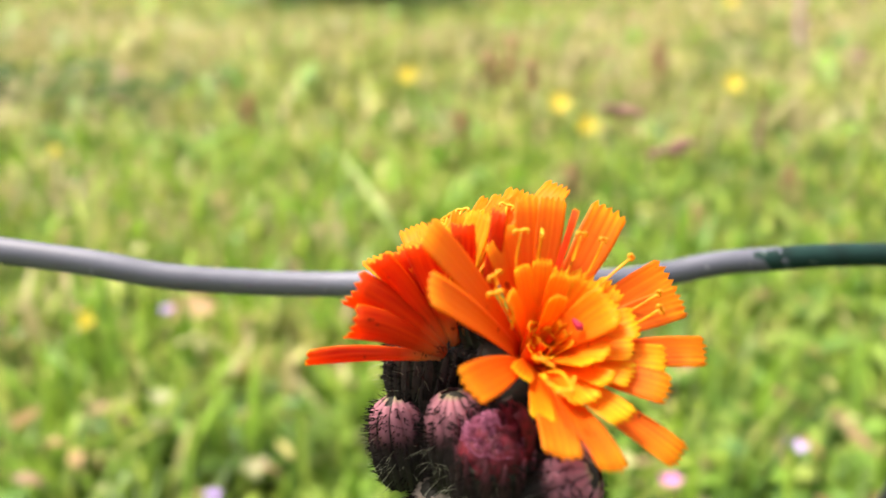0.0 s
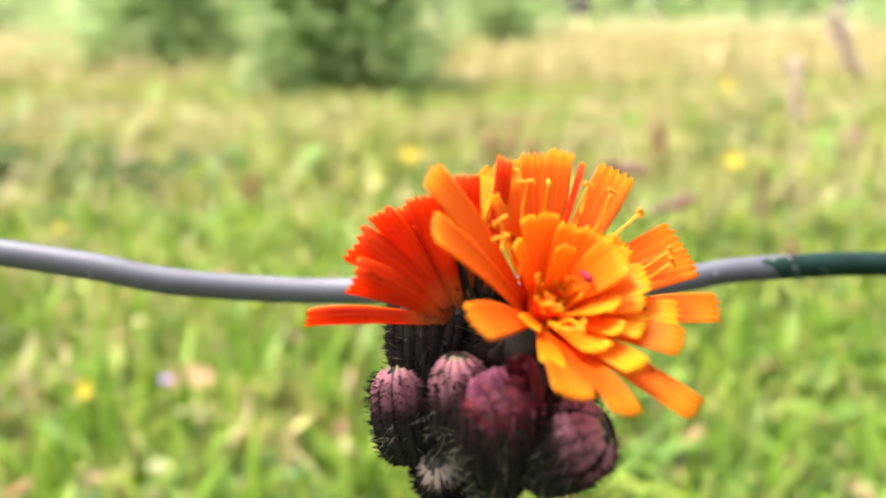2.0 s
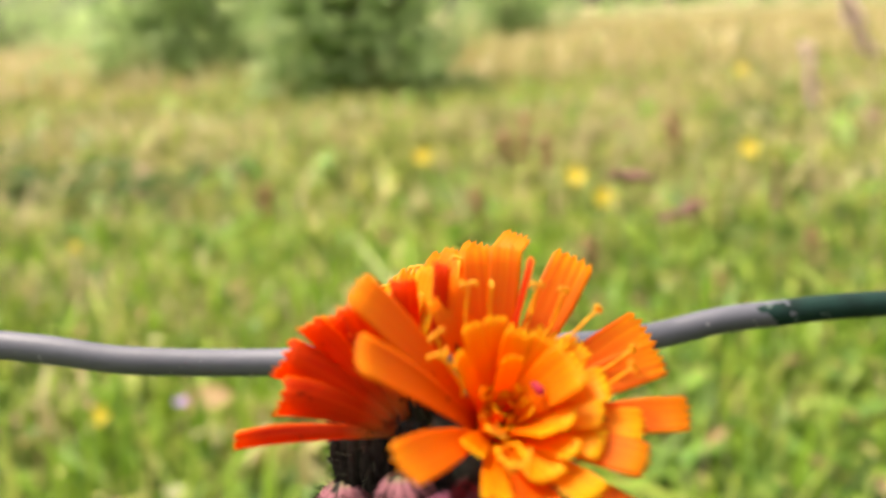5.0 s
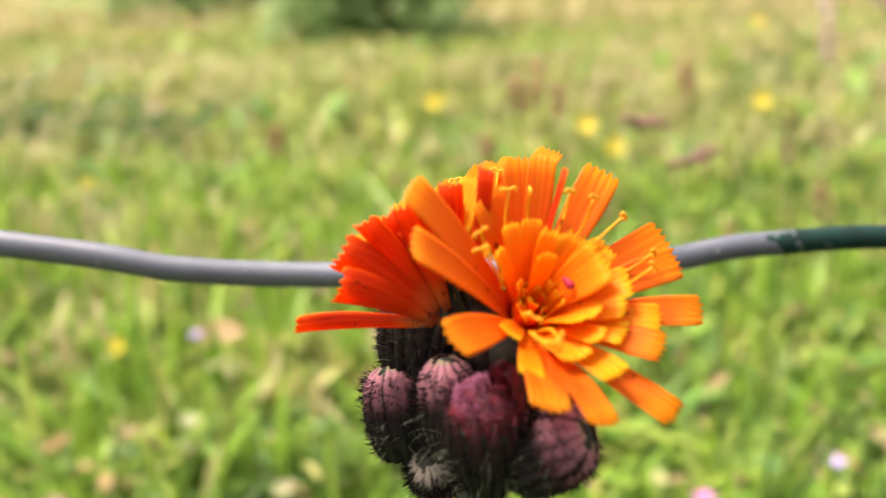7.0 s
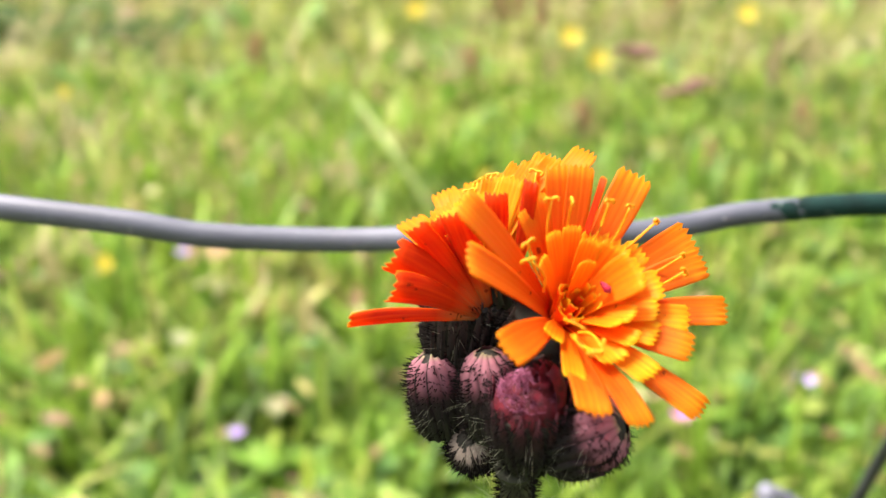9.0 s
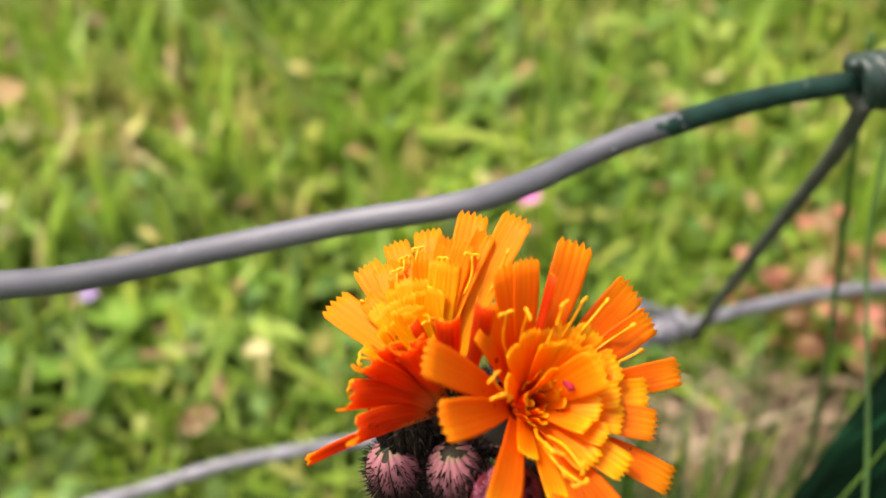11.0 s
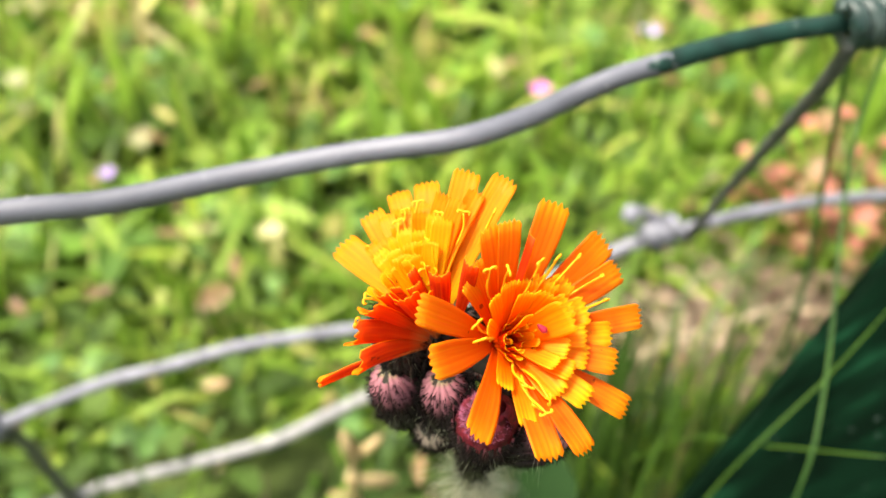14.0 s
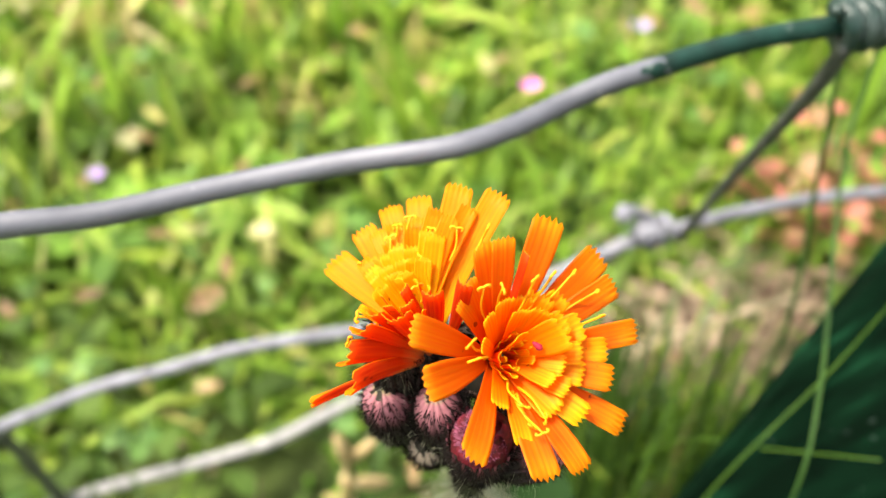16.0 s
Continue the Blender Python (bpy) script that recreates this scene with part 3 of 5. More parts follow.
def herbs():
    rng = random.Random(8)
    clover, broad, brown = [], [], []
    for x, y, z in scatter(31, 900, -0.6, 0.7, 0.13, 1.1):
        c = Vector((x, y, z + rng.uniform(0.012, 0.035)))
        a0, s = rng.uniform(0, 6.28), rng.uniform(0.005, 0.010)
        tilt = Vector((rng.uniform(-0.4, 0.4), rng.uniform(-0.5, 0.2), 1))
        for k in range(3):
            a = a0 + k * 2.094
            clover.append((c, Vector((math.cos(a), math.sin(a), 0.12)) * s, s * 0.95, tilt))
    for x, y, z in scatter(32, 900, -0.6, 0.7, 0.13, 1.2):
        a, s = rng.uniform(0, 6.28), rng.uniform(0.030, 0.070)
        s *= min(1.0, max(0.45, y / 0.48))
        broad.append((Vector((x, y, z)), Vector((math.cos(a) * 0.7, math.sin(a) * 0.7, rng.uniform(0.35, 1.0))) * s, s * rng.uniform(0.14, 0.30), Vector((-math.cos(a) * 0.6, -math.sin(a) * 0.6, 0.8))))
    for x, y, z in scatter(37, 330, -0.42, 0.45, 0.17, 0.62):
        if y < 0.30 or x > 0.05 and y < 0.36:
            continue
        # loose rosettes of a few oval leaves
        a0 = rng.uniform(0, 6.28)
        for k in range(rng.choice((2, 3, 4))):
            a, s = a0 + k * rng.uniform(1.2, 1.9), rng.uniform(0.018, 0.040)
            broad.append((Vector((x, y, z + rng.uniform(0.008, 0.022))), Vector((math.cos(a) * 0.9, math.sin(a) * 0.9, rng.uniform(0.1, 0.7))) * s, s * rng.uniform(0.26, 0.44), Vector((-math.cos(a) * 0.5, -math.sin(a) * 0.5, 0.9))))
    for x, y, z in scatter(34, 900, -1.9, 1.9, 0.8, 3.0):
        a, s = rng.uniform(0, 6.28), rng.uniform(0.05, 0.11)
        broad.append((Vector((x, y, z)), Vector((math.cos(a) * 0.7, math.sin(a) * 0.7, rng.uniform(0.35, 1.0))) * s, s * rng.uniform(0.2, 0.4), Vector((-math.cos(a) * 0.6, -math.sin(a) * 0.6, 0.8))))
    for x, y, z in scatter(35, 190, -1.9, 1.9, 0.8, 3.0):
        if y < 1.25 and x < -0.3:
            continue
        a, s = rng.uniform(0, 6.28), rng.uniform(0.014, 0.032)
        brown.append((Vector((x, y, z + rng.uniform(0.03, 0.08))), Vector((math.cos(a), math.sin(a), rng.uniform(-0.3, 0.6))) * s, s * rng.uniform(0.4, 0.8), Vector((rng.uniform(-0.5, 0.5), rng.uniform(-0.9, 0.2), 1))))
    for x, y, z in scatter(33, 1800, -0.7, 0.8, 0.13, 1.6, False):
        if y < 0.32 and rng.random() < 0.72:
            continue
        a, s = rng.uniform(0, 6.28), rng.uniform(0.006, 0.016)
        brown.append((Vector((x, y, z + rng.uniform(0.015, 0.052))), Vector((math.cos(a), math.sin(a), rng.uniform(-0.3, 0.7))) * s, s * rng.uniform(0.22, 0.5), Vector((rng.uniform(-0.5, 0.5), rng.uniform(-0.5, 0.5), 1))))
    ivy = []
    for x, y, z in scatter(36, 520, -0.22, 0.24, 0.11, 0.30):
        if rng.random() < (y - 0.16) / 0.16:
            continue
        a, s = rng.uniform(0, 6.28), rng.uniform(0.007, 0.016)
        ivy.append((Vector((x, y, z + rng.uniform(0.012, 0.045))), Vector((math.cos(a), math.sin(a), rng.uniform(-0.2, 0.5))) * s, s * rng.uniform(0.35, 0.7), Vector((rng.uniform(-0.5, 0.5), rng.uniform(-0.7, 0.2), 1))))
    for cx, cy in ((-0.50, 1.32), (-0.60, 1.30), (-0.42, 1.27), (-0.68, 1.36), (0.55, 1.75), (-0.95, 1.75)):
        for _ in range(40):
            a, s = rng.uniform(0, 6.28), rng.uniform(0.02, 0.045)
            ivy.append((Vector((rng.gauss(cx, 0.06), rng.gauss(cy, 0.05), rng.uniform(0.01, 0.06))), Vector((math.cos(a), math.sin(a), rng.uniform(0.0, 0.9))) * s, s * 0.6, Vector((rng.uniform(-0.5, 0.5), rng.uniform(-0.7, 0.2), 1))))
    rusty, gold = [], []
    for x, y, z in scatter(38, 440, -0.5, 0.6, 0.28, 1.1):
        a, s = rng.uniform(0, 6.28), rng.uniform(0.007, 0.016)
        (rusty if rng.random() < 0.4 else gold).append((Vector((x, y, z + rng.uniform(0.02, 0.05))), Vector((math.cos(a), math.sin(a), rng.uniform(-0.2, 0.8))) * s, s * rng.uniform(0.3, 0.6), Vector((rng.uniform(-0.5, 0.5), rng.uniform(-0.9, 0.2), 1))))
    arching = []
    for _ in range(22):
        foot = mm(rng.uniform(44, 74), rng.uniform(100, 128), 0)
        w = mm(rng.uniform(86, 128), rng.uniform(128, 168), rng.uniform(62, 104)) - foot
        arching.append((foot, w, rng.uniform(0.0016, 0.0034), Vector((-0.5, -0.4, 0.8))))
    leaf_cloud("arching_blades", arching, M_LONG, "long green grass blades arching over the bare earth", "grass")
    leaf_cloud("rusty_leaves", rusty, M_TAN, "rusty orange withered leaves scattered in the lawn")
    leaf_cloud("yellowed_leaves", gold, M_GOLD, "pale yellow dying leaves scattered in the lawn")
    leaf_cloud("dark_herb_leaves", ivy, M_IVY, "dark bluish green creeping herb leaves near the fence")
    leaf_cloud("clover_leaves", clover, M_CLOVER, "three-part green clover leaves among the lawn grass")
    leaf_cloud("broad_leaves", broad, M_BROAD, "broad bright green plantain leaves in the lawn")
    leaf_cloud("withered_leaves", brown, M_BROWN, "withered brown leaves and bracts lying in the lawn")


herbs()


def litter():
    rng = random.Random(19)
    bits = []
    for _ in range(560):
        near = rng.random() < 0.7
        x, y = (rng.gauss(0.142, 0.05), rng.gauss(0.188, 0.035)) if near and rng.random() < 0.8 else (rng.uniform(-0.5, 0.5), rng.uniform(0.15, 0.8))
        a, s = rng.uniform(0, 6.28), rng.uniform(0.008, 0.03)
        bits.append((Vector((x, y, ground_height(x, y) + rng.uniform(0.010, 0.018))), Vector((math.cos(a), math.sin(a), rng.uniform(-0.1, 0.25))) * s, rng.uniform(0.0012, 0.003), Vector((0, 0, 1))))
    leaf_cloud("dry_litter", bits, M_LITTER, "dry straw bits strewn over the soil", "straw")


litter()


def bare_patch():
    rng = random.Random(3)
    (cx, cy), (sx, sy) = BARE
    verts, faces = [(cx, cy, 0.0105)], []
    rings, n = 7, 36
    for i in range(1, rings + 1):
        for k in range(n):
            a = 2 * math.pi * k / n
            r = i / rings * (1 + 0.2 * noise.noise((math.cos(a) * 1.5, math.sin(a) * 1.5, 4)))
            x, y = cx + sx * 1.15 * r * math.cos(a), cy + sy * 1.15 * r * math.sin(a)
            verts.append((x, y, 0.011 - 0.017 * (i / rings) ** 3 + ground_height(x, y) + rng.uniform(-0.0016, 0.0016)))
    for k in range(n):
        faces.append((0, 1 + k, 1 + (k + 1) % n))
    for i in range(rings - 1):
        for k in range(n):
            a, b = 1 + i * n + k, 1 + i * n + (k + 1) % n
            faces.append((a, a + n, b + n, b))
    tagged(mesh_object("bare_earth", verts, faces, M_EARTH), "bare brown earth patch beside the fence", "soil", kind="structure")


bare_patch()


def red_herb():
    rng = random.Random(14)
    base = Vector((0.208, 0.236, 0.0))
    t = thing("red_leaved_herb", base, "low herb with reddened and yellowing leaves by the fence", "plant")
    for k in range(64):
        a, s = rng.uniform(0, 6.28), rng.uniform(0.005, 0.0115)
        c = Vector((rng.uniform(-0.05, 0.05), rng.uniform(-0.03, 0.03), rng.uniform(0.02, 0.065)))
        verts, faces = [], []
        way = Vector((math.cos(a), math.sin(a), rng.uniform(-0.2, 0.3))) * s
        nrm = Vector((rng.uniform(-0.3, 0.3), rng.uniform(-0.6, 0.0), 1)).normalized()
        side = way.cross(nrm).normalized() * s * 0.42
        for u, q in ((0, 0.1), (0.2, 0.7), (0.45, 1.0), (0.75, 0.75), (1, 0.05)):
            m = c + way * u - nrm * s * 0.25 * u * u
            verts += [m - side * q + nrm * s * 0.06, m, m + side * q + nrm * s * 0.06]
        for i in range(4):
            faces += [(3 * i, 3 * i + 1, 3 * i + 4, 3 * i + 3), (3 * i + 1, 3 * i + 2, 3 * i + 5, 3 * i + 4)]
        mesh_object("leaf", verts, faces, M_RED_LEAF if rng.random() < 0.45 else (M_BROWN if rng.random() < 0.45 else M_BROAD), t)
        v, f, uv = tube(spline([Vector((c.x * 0.2, c.y * 0.2, 0.0)), c * 0.6, c], 3), 0.0006, 5)
        mesh_object("stalk", v, f, M_RED_LEAF, t, "", uv)


red_herb()


# ---- distance ----
def shrub(x, y, wide, high, n, seed):
    rng = random.Random(seed)
    t = thing("shrub", (x, y, 0), "bushy dark green shrub standing in the meadow", "shrub", "shrubs in the meadow")
    tv, tf = [], []
    tips = []
    for k in range(9):
        a = k * 0.7 + rng.uniform(0, 0.5)
        e = Vector((math.cos(a) * wide * rng.uniform(0.2, 0.45), math.sin(a) * wide * rng.uniform(0.2, 0.4), high * rng.uniform(0.5, 0.95)))
        pts = spline([Vector((0, 0, -0.02)), e * 0.3 + Vector((0, 0, high * 0.1)), e], 4)
        v, f, _ = tube(pts, lambda u: 0.018 * (1 - 0.8 * u), 6)
        o = len(tv)
        tv += v
        tf += [tuple(i + o for i in q) for q in f]
        tips += pts[2:]
    mesh_object("trunk", tv, tf, M_BARK, t)
    verts, faces = [], []
    clumps = [(rng.choice(tips) + Vector((rng.gauss(0, wide * 0.13), rng.gauss(0, wide * 0.12), rng.gauss(0, high * 0.1))), rng.uniform(0.05, 0.13) * wide) for _ in range(70)]
    clumps += [(Vector((rng.uniform(-0.5, 0.5) * wide, rng.uniform(-0.4, 0.4) * wide, rng.uniform(0.02, 0.3) * high)), rng.uniform(0.06, 0.12) * wide) for _ in range(26)]
    for _ in range(n):
        c, s = rng.choice(clumps)
        p = c + Vector((rng.gauss(0, s), rng.gauss(0, s), rng.gauss(0, s)))
        p.z = max(p.z, 0.01)
        w = Vector((rng.uniform(-1, 1), rng.uniform(-1, 1), rng.uniform(-0.6, 0.8))).normalized() * rng.uniform(0.03, 0.065)
        q = w.cross(Vector((rng.uniform(-1, 1), rng.uniform(-1, 1), 1))).normalized() * w.length * 0.3
        k = len(verts)
        verts += [p, p + w * 0.5 + q, p + w, p + w * 0.5 - q]
        faces.append((k, k + 1, k + 2, k + 3))
    mesh_object("crown", verts, faces, M_BUSH, t, smooth=False)


shrub(-1.22, 4.20, 0.92, 0.95, 5600, 1)
shrub(-0.34, 2.98, 0.66, 0.74, 4600, 2)
shrub(0.42, 7.4, 0.90, 0.8, 3200, 3)
shrub(-5.4, 11.0, 2.2, 1.3, 4200, 4)
shrub(-7.6, 12.0, 2.4, 1.2, 3600, 5)
shrub(6.4, 12.5, 2.0, 1.0, 3000, 6)


def far_hedge():
    rng = random.Random(6)
    verts, faces = [], []
    for k in range(1500):
        a = rng.uniform(-1.1, 1.1)
        d = rng.uniform(26, 30)
        p = Vector((math.sin(a) * d, math.cos(a) * d, abs(rng.gauss(0, 1.6))))
        w = Vector((rng.uniform(-1, 1), rng.uniform(-1, 1), rng.uniform(-1, 1))).normalized() * rng.uniform(0.5, 0.9)
        q = w.cross(Vector((rng.uniform(-1, 1), rng.uniform(-1, 1), 1))).normalized() * w.length * 0.45
        i = len(verts)
        verts += [p, p + w * 0.5 + q, p + w, p + w * 0.5 - q]
        faces.append((i, i + 1, i + 2, i + 3))
    tagged(mesh_object("far_hedge", verts, faces, M_BUSH, smooth=False), "dark green hedge along the far end of the meadow", "hedge", kind="stuff")


far_hedge()


# ---- fence ----
def build_fence():
    rng = random.Random(2)
    t = thing("wire_fence", (0.08, 0.14, 0.0), "low bent wire garden fence, green coating partly worn to grey", "fence")
    top = [mm(-190, 88, 252), mm(-120, 96, 243), mm(-75, 101, 236), mm(-46, 104.4, 230.5), mm(-34.4, 106.1, 227.6), mm(-18.8, 109.1, 225.4), mm(-3.3, 109.4, 225.4), mm(10.4, 107.6, 226.2), mm(17, 108.4, 226.0), mm(23.9, 110.8, 225.3), mm(30.6, 113.2, 225.3), mm(37.6, 114.5, 226.2), mm(45.2, 115.7, 226.4), mm(53.9, 117.2, 226.4), mm(63.9, 118.6, 226), mm(72.7, 118.4, 226.0), mm(79, 118.6, 225.6), mm(100, 120, 222), mm(160, 124, 214), mm(240, 130, 206)]
    tube_part("top_wire", top, 0.00168, M_WIRE, t, "grey weathered wire with green coating left on one end", 18, 8, 0.012, rng)
    low = [mm(-240, 172, 62), mm(-160, 170, 80), mm(-116, 169.3, 91.5), mm(-95.5, 169.5, 97.5), mm(-76.8, 169.4, 103), mm(-56, 168.1, 106.5), mm(-40.1, 167.9, 108.8), mm(-24.6, 167.1, 109.3), mm(-7.7, 165.8, 109.2), mm(15.1, 163, 110), mm(37.6, 162.5, 114), mm(63, 163.5, 122.5), mm(87.7, 162, 129.2), mm(106.5, 162.9, 129.1), mm(128.3, 164.6, 126), mm(150.4, 165.1, 122), mm(230, 168, 108)]
    tube_part("lower_wire", low, 0.0018, M_WIRE_GREY, t, "weathered grey wire", 14, 6, 0.008, rng)
    bottom = [mm(-220, 190, 5), mm(-131, 187.9, 12), mm(-113.3, 186.9, 17), mm(-75.8, 183.7, 26), mm(-55.6, 182.4, 30), mm(-38.4, 181.7, 34), mm(-20.6, 183.1, 40), mm(-4.7, 181.3, 50.1), mm(20.1, 176.1, 68), mm(48, 169, 98), mm(66, 166, 118), mm(76, 164, 127)]
    tube_part("bottom_wire", bottom, 0.0021, M_WIRE_PALE, t, "rough pale grey wire", 14, 6, 0.022, rng)
    tube_part("cross_wire", [mm(76.6, 115.6, 224.5), mm(78, 120, 213), mm(80.4, 127.4, 199.2), mm(83.9, 143.4, 167.1), mm(86.7, 160.4, 129.2), mm(87.5, 164, 122)], 0.00135, M_WIRE_DARK, t, "dirty green cross wire", 12, 6)
    tube_part("cross_wire", [mm(-110, 169.5, 94), mm(-110.8, 173.7, 87), mm(-112.6, 180.3, 61.8), mm(-115.5, 185.5, 21), mm(-117, 188, -10)], 0.0019, M_WIRE_DARK, t, "dirty grey cross wire", 12, 6)
    tube_part("cross_wire", [mm(-186, 89, 251), mm(-190, 120, 170), mm(-192, 172, 74), mm(-195, 189, 11), mm(-195, 190, -10)], 0.0016, M_WIRE_DARK, t, "dirty green cross wire", 10, 6)
    # the cross wire is wound round the others where they meet
    for name, c, axis, r, turns, length, wire, mat in (
            ("knot", mm(79.5, 118.4, 225.4), Vector((1, 0.06, -0.1)), 0.0030, 2.6, 0.0075, 0.00165, M_COAT),
            ("knot", mm(79.5, 163, 128), Vector((1, 0.0, 0.25)), 0.0032, 2.4, 0.0085, 0.0016, M_WIRE_GREY),
            ("knot", mm(-111.5, 169.4, 93.2), Vector((1, 0.0, 0.25)), 0.0034, 2.2, 0.007, 0.0015, M_WIRE_GREY)):
        x, y, z = frame_of(axis)
        n = 26
        pts = [c + z * length * (i / n - 0.5) + (x * math.cos(turns * 6.283 * i / n) + y * math.sin(turns * 6.283 * i / n)) * r for i in range(n + 1)]
        v, f, uv = tube(pts, wire, 10, t.location)
        mesh_object(name, v, f, mat, t, "wire wound tightly round the joint", uv)
    # short bent wire end above the upper knot
    tube_part("wire_end", [mm(76, 117.5, 227.6), mm(74.4, 117.2, 229.6), mm(73.2, 116.6, 230.2)], 0.0009, M_COAT, t, "", 8, 4)
    tube_part("wire_end", [mm(80, 164, 131), mm(74, 166, 134.5), mm(70.5, 167, 135.5)], 0.0014, M_WIRE_GREY, t, "", 8, 4)
    # lumps on the worn lower joint
    for c, s in ((mm(76.5, 163, 128.5), 0.0042), (mm(71, 166, 134.5), 0.0028)):
        verts, faces, _ = tube([c + Vector((k * s * 0.5, 0, 0.1 * k * s)) for k in (-2, -1.6, -0.8, 0, 0.8, 1.6, 2)], lambda u: max(0.15, math.sin(math.pi * u)) * s, 12, t.location, 0.12, rng)
        mesh_object("joint_lump", verts, faces, M_WIRE_GREY, t, "crusted pale grey lump on the joint")


build_fence()


def build_panel():
    """Dark green plastic panel that leans beside the fence, its lower end in the grass."""
    e = Vector((0.58, 0.243, 0.777)).normalized()
    d = Vector((0.65, -0.72, -0.26))
    d = (d - e * d.dot(e)).normalized()
    n = e.cross(d).normalized()
    corner = mm(88.4, 101.1, 187.4)
    foot = corner - e * (corner.z / e.z)
    t = thing("plastic_panel", foot, "dark green plastic panel with chips and painted reflection streaks leaning by the fence", "panel")
    bm = bmesh.new()
    a0, a1, b0, b1, th = -0.004, (corner.z / e.z) + 0.035, 0.0, 0.085, 0.0035
    cols, rows = 8, 24
    grid = []
    for side in (0, 1):
        g = []
        for i in range(rows + 1):
            for j in range(cols + 1):
                a, b = a0 + (a1 - a0) * i / rows, b0 + (b1 - b0) * j / cols
                warp = 0.0008 * math.sin(a * 40) + 0.0012 * math.cos(b * 60)
                g.append(bm.verts.new(e * a + d * b + n * (warp - side * th)))
        grid.append(g)
    w = cols + 1
    for i in range(rows):
        for j in range(cols):
            q = (i * w + j, i * w + j + 1, (i + 1) * w + j + 1, (i + 1) * w + j)
            bm.faces.new([grid[0][k] for k in q])
            bm.faces.new([grid[1][k] for k in q[::-1]])
    rim = [j for j in range(w)] + [i * w + cols for i in range(1, rows + 1)] + [rows * w + j for j in range(cols - 1, -1, -1)] + [i * w for i in range(rows - 1, 0, -1)]
    for k in range(len(rim)):
        a, b = rim[k], rim[(k + 1) % len(rim)]
        bm.faces.new((grid[0][a], grid[1][a], grid[1][b], grid[0][b]))
    bmesh.ops.recalc_face_normals(bm, faces=bm.faces)
    me = bpy.data.meshes.new("board")
    bm.to_mesh(me)
    bm.free()
    me.materials.append(M_PANEL)
    ob = new("board", me)
    ob.parent = t
    bev = ob.modifiers.new("bevel", "BEVEL")
    bev.width, bev.segments, bev.limit_method, bev.angle_limit = 0.0008, 2, "ANGLE", radians(50)
    # raised rim along the free edge
    v, f, uv = tube([e * (a0 + (a1 - a0) * i / 20) + d * 0.0006 + n * 0.0002 for i in range(21)], 0.0021, 8)
    mesh_object("edge_bead", v, f, M_PANEL, t, "", uv)


build_panel()


# ---- hawkweed ----
R_CENTRE, R_AXIS = mm(7.0, 66.9, 235.8), Vector((0.33, -0.57, 0.75)).normalized()
L_CENTRE, L_AXIS = mm(1.4, 69.6, 236.6), Vector((-0.36, 0.30, 0.88)).normalized()
L_FACE = Vector((-0.15, -0.25, 0.95))  # the way in which the far florets of the left head turn their fronts
# tips of the ray florets from their head's middle, and their widths, in millimetres
R_OUTER = [(7.5, 7.0, 11.0, 3.3), (12.6, 5.8, 5.4, 3.3), (13.2, 2.8, 4.1, 2.8), (14.3, -1.4, 1.5, 2.6), (10.5, -5.3, 0.1, 2.7), (11.0, -8.3, -4.0, 2.6), (5.2, -12.6, -2.2, 2.6), (1.4, -13.3, -0.6, 3.0),
           (-5.2, -12.1, 4.1, 3.1), (-7.9, -7.2, 9.5, 3.2), (-8.2, -3.4, 12.6, 3.0), (-1.9, 1.3, 11.3, 1.8), (-3.2, -0.2, 10.4, 1.5), (0.2, 3.9, 12.8, 3.1), (2.1, 4.2, 12.8, 2.4)]
R_INNER = [(6.1, -2.9, 6.3, 3.6), (8.6, -1.0, 4.0, 2.9), (10.8, -2.7, 1.4, 2.5), (7.9, -3.2, 2.7, 2.3), (5.7, -4.4, 2.9, 2.2), (7.7, -4.7, 1.1, 2.5), (5.7, -6.1, 1.4, 2.1), (6.7, -8.2, -0.6, 2.7),
           (3.9, -7.6, 0.5, 2.7), (0.3, -10.0, 0.2, 2.1), (-1.1, -6.6, 2.1, 2.0), (3.1, 1.1, 7.5, 2.6), (5.2, 1.1, 7.0, 2.9), (7.1, 1.2, 6.2, 2.5), (2.6, -0.8, 8.0, 2.0), (4.2, -5.6, 2.7, 1.8),
           (1.0, 0.2, 8.8, 1.9), (-0.8, -1.2, 8.8, 1.7), (4.6, -0.9, 7.4, 2.4), (2.0, -2.6, 6.8, 1.8), (-1.8, -3.0, 7.2, 1.6), (6.8, -1.0, 5.4, 2.6)]
L_OUTER = [(-7.9, 10.2, 3.6, 3.3), (-4.4, 11.3, 6.2, 2.7), (-1.1, 13.4, 6.4, 2.5), (2.0, 13.1, 7.4, 2.7), (6.0, 11.2, 9.8, 2.8), (9.1, 7.7, 11.3, 2.8)]
R_STYLES = [(-0.8, 0.4, 11.2), (0.8, -0.2, 11.3), (4.0, 0.3, 11.0), (5.9, 0.9, 10.3), (8.5, 2.1, 8.4), (10.9, 1.5, 5.4), (10.4, -1.3, 5.2), (-3.1, -3.8, 9.1), (-3.1, -4.9, 8.1), (1.1, -9.6, 2.5), (1.6, -10.7, 3.1), (0.6, -8.2, 4.0), (2.4, -9.2, 2.6)]
L_STYLES = [(-5.4, 8.0, 4.8), (-1.9, 8.6, 7.2), (0.4, 9.6, 8.4), (-1.0, 9.4, 7.8), (4.2, 5.5, 10.1), (7.1, 4.6, 10.5), (-3.6, 4.7, 4.9), (0.3, 5.0, 7.7), (-6.7, 1.8, 4.6), (-8.0, -0.1, 3.5), (-0.6, 2.3, 6.6), (2.0, 7.0, 9.0)]
PLANT = thing("hawkweed", (0.005, 0.068, 0.0), "orange hawkweed with two open heads and dark hairy buds", "flower")
ORIGIN = PLANT.location


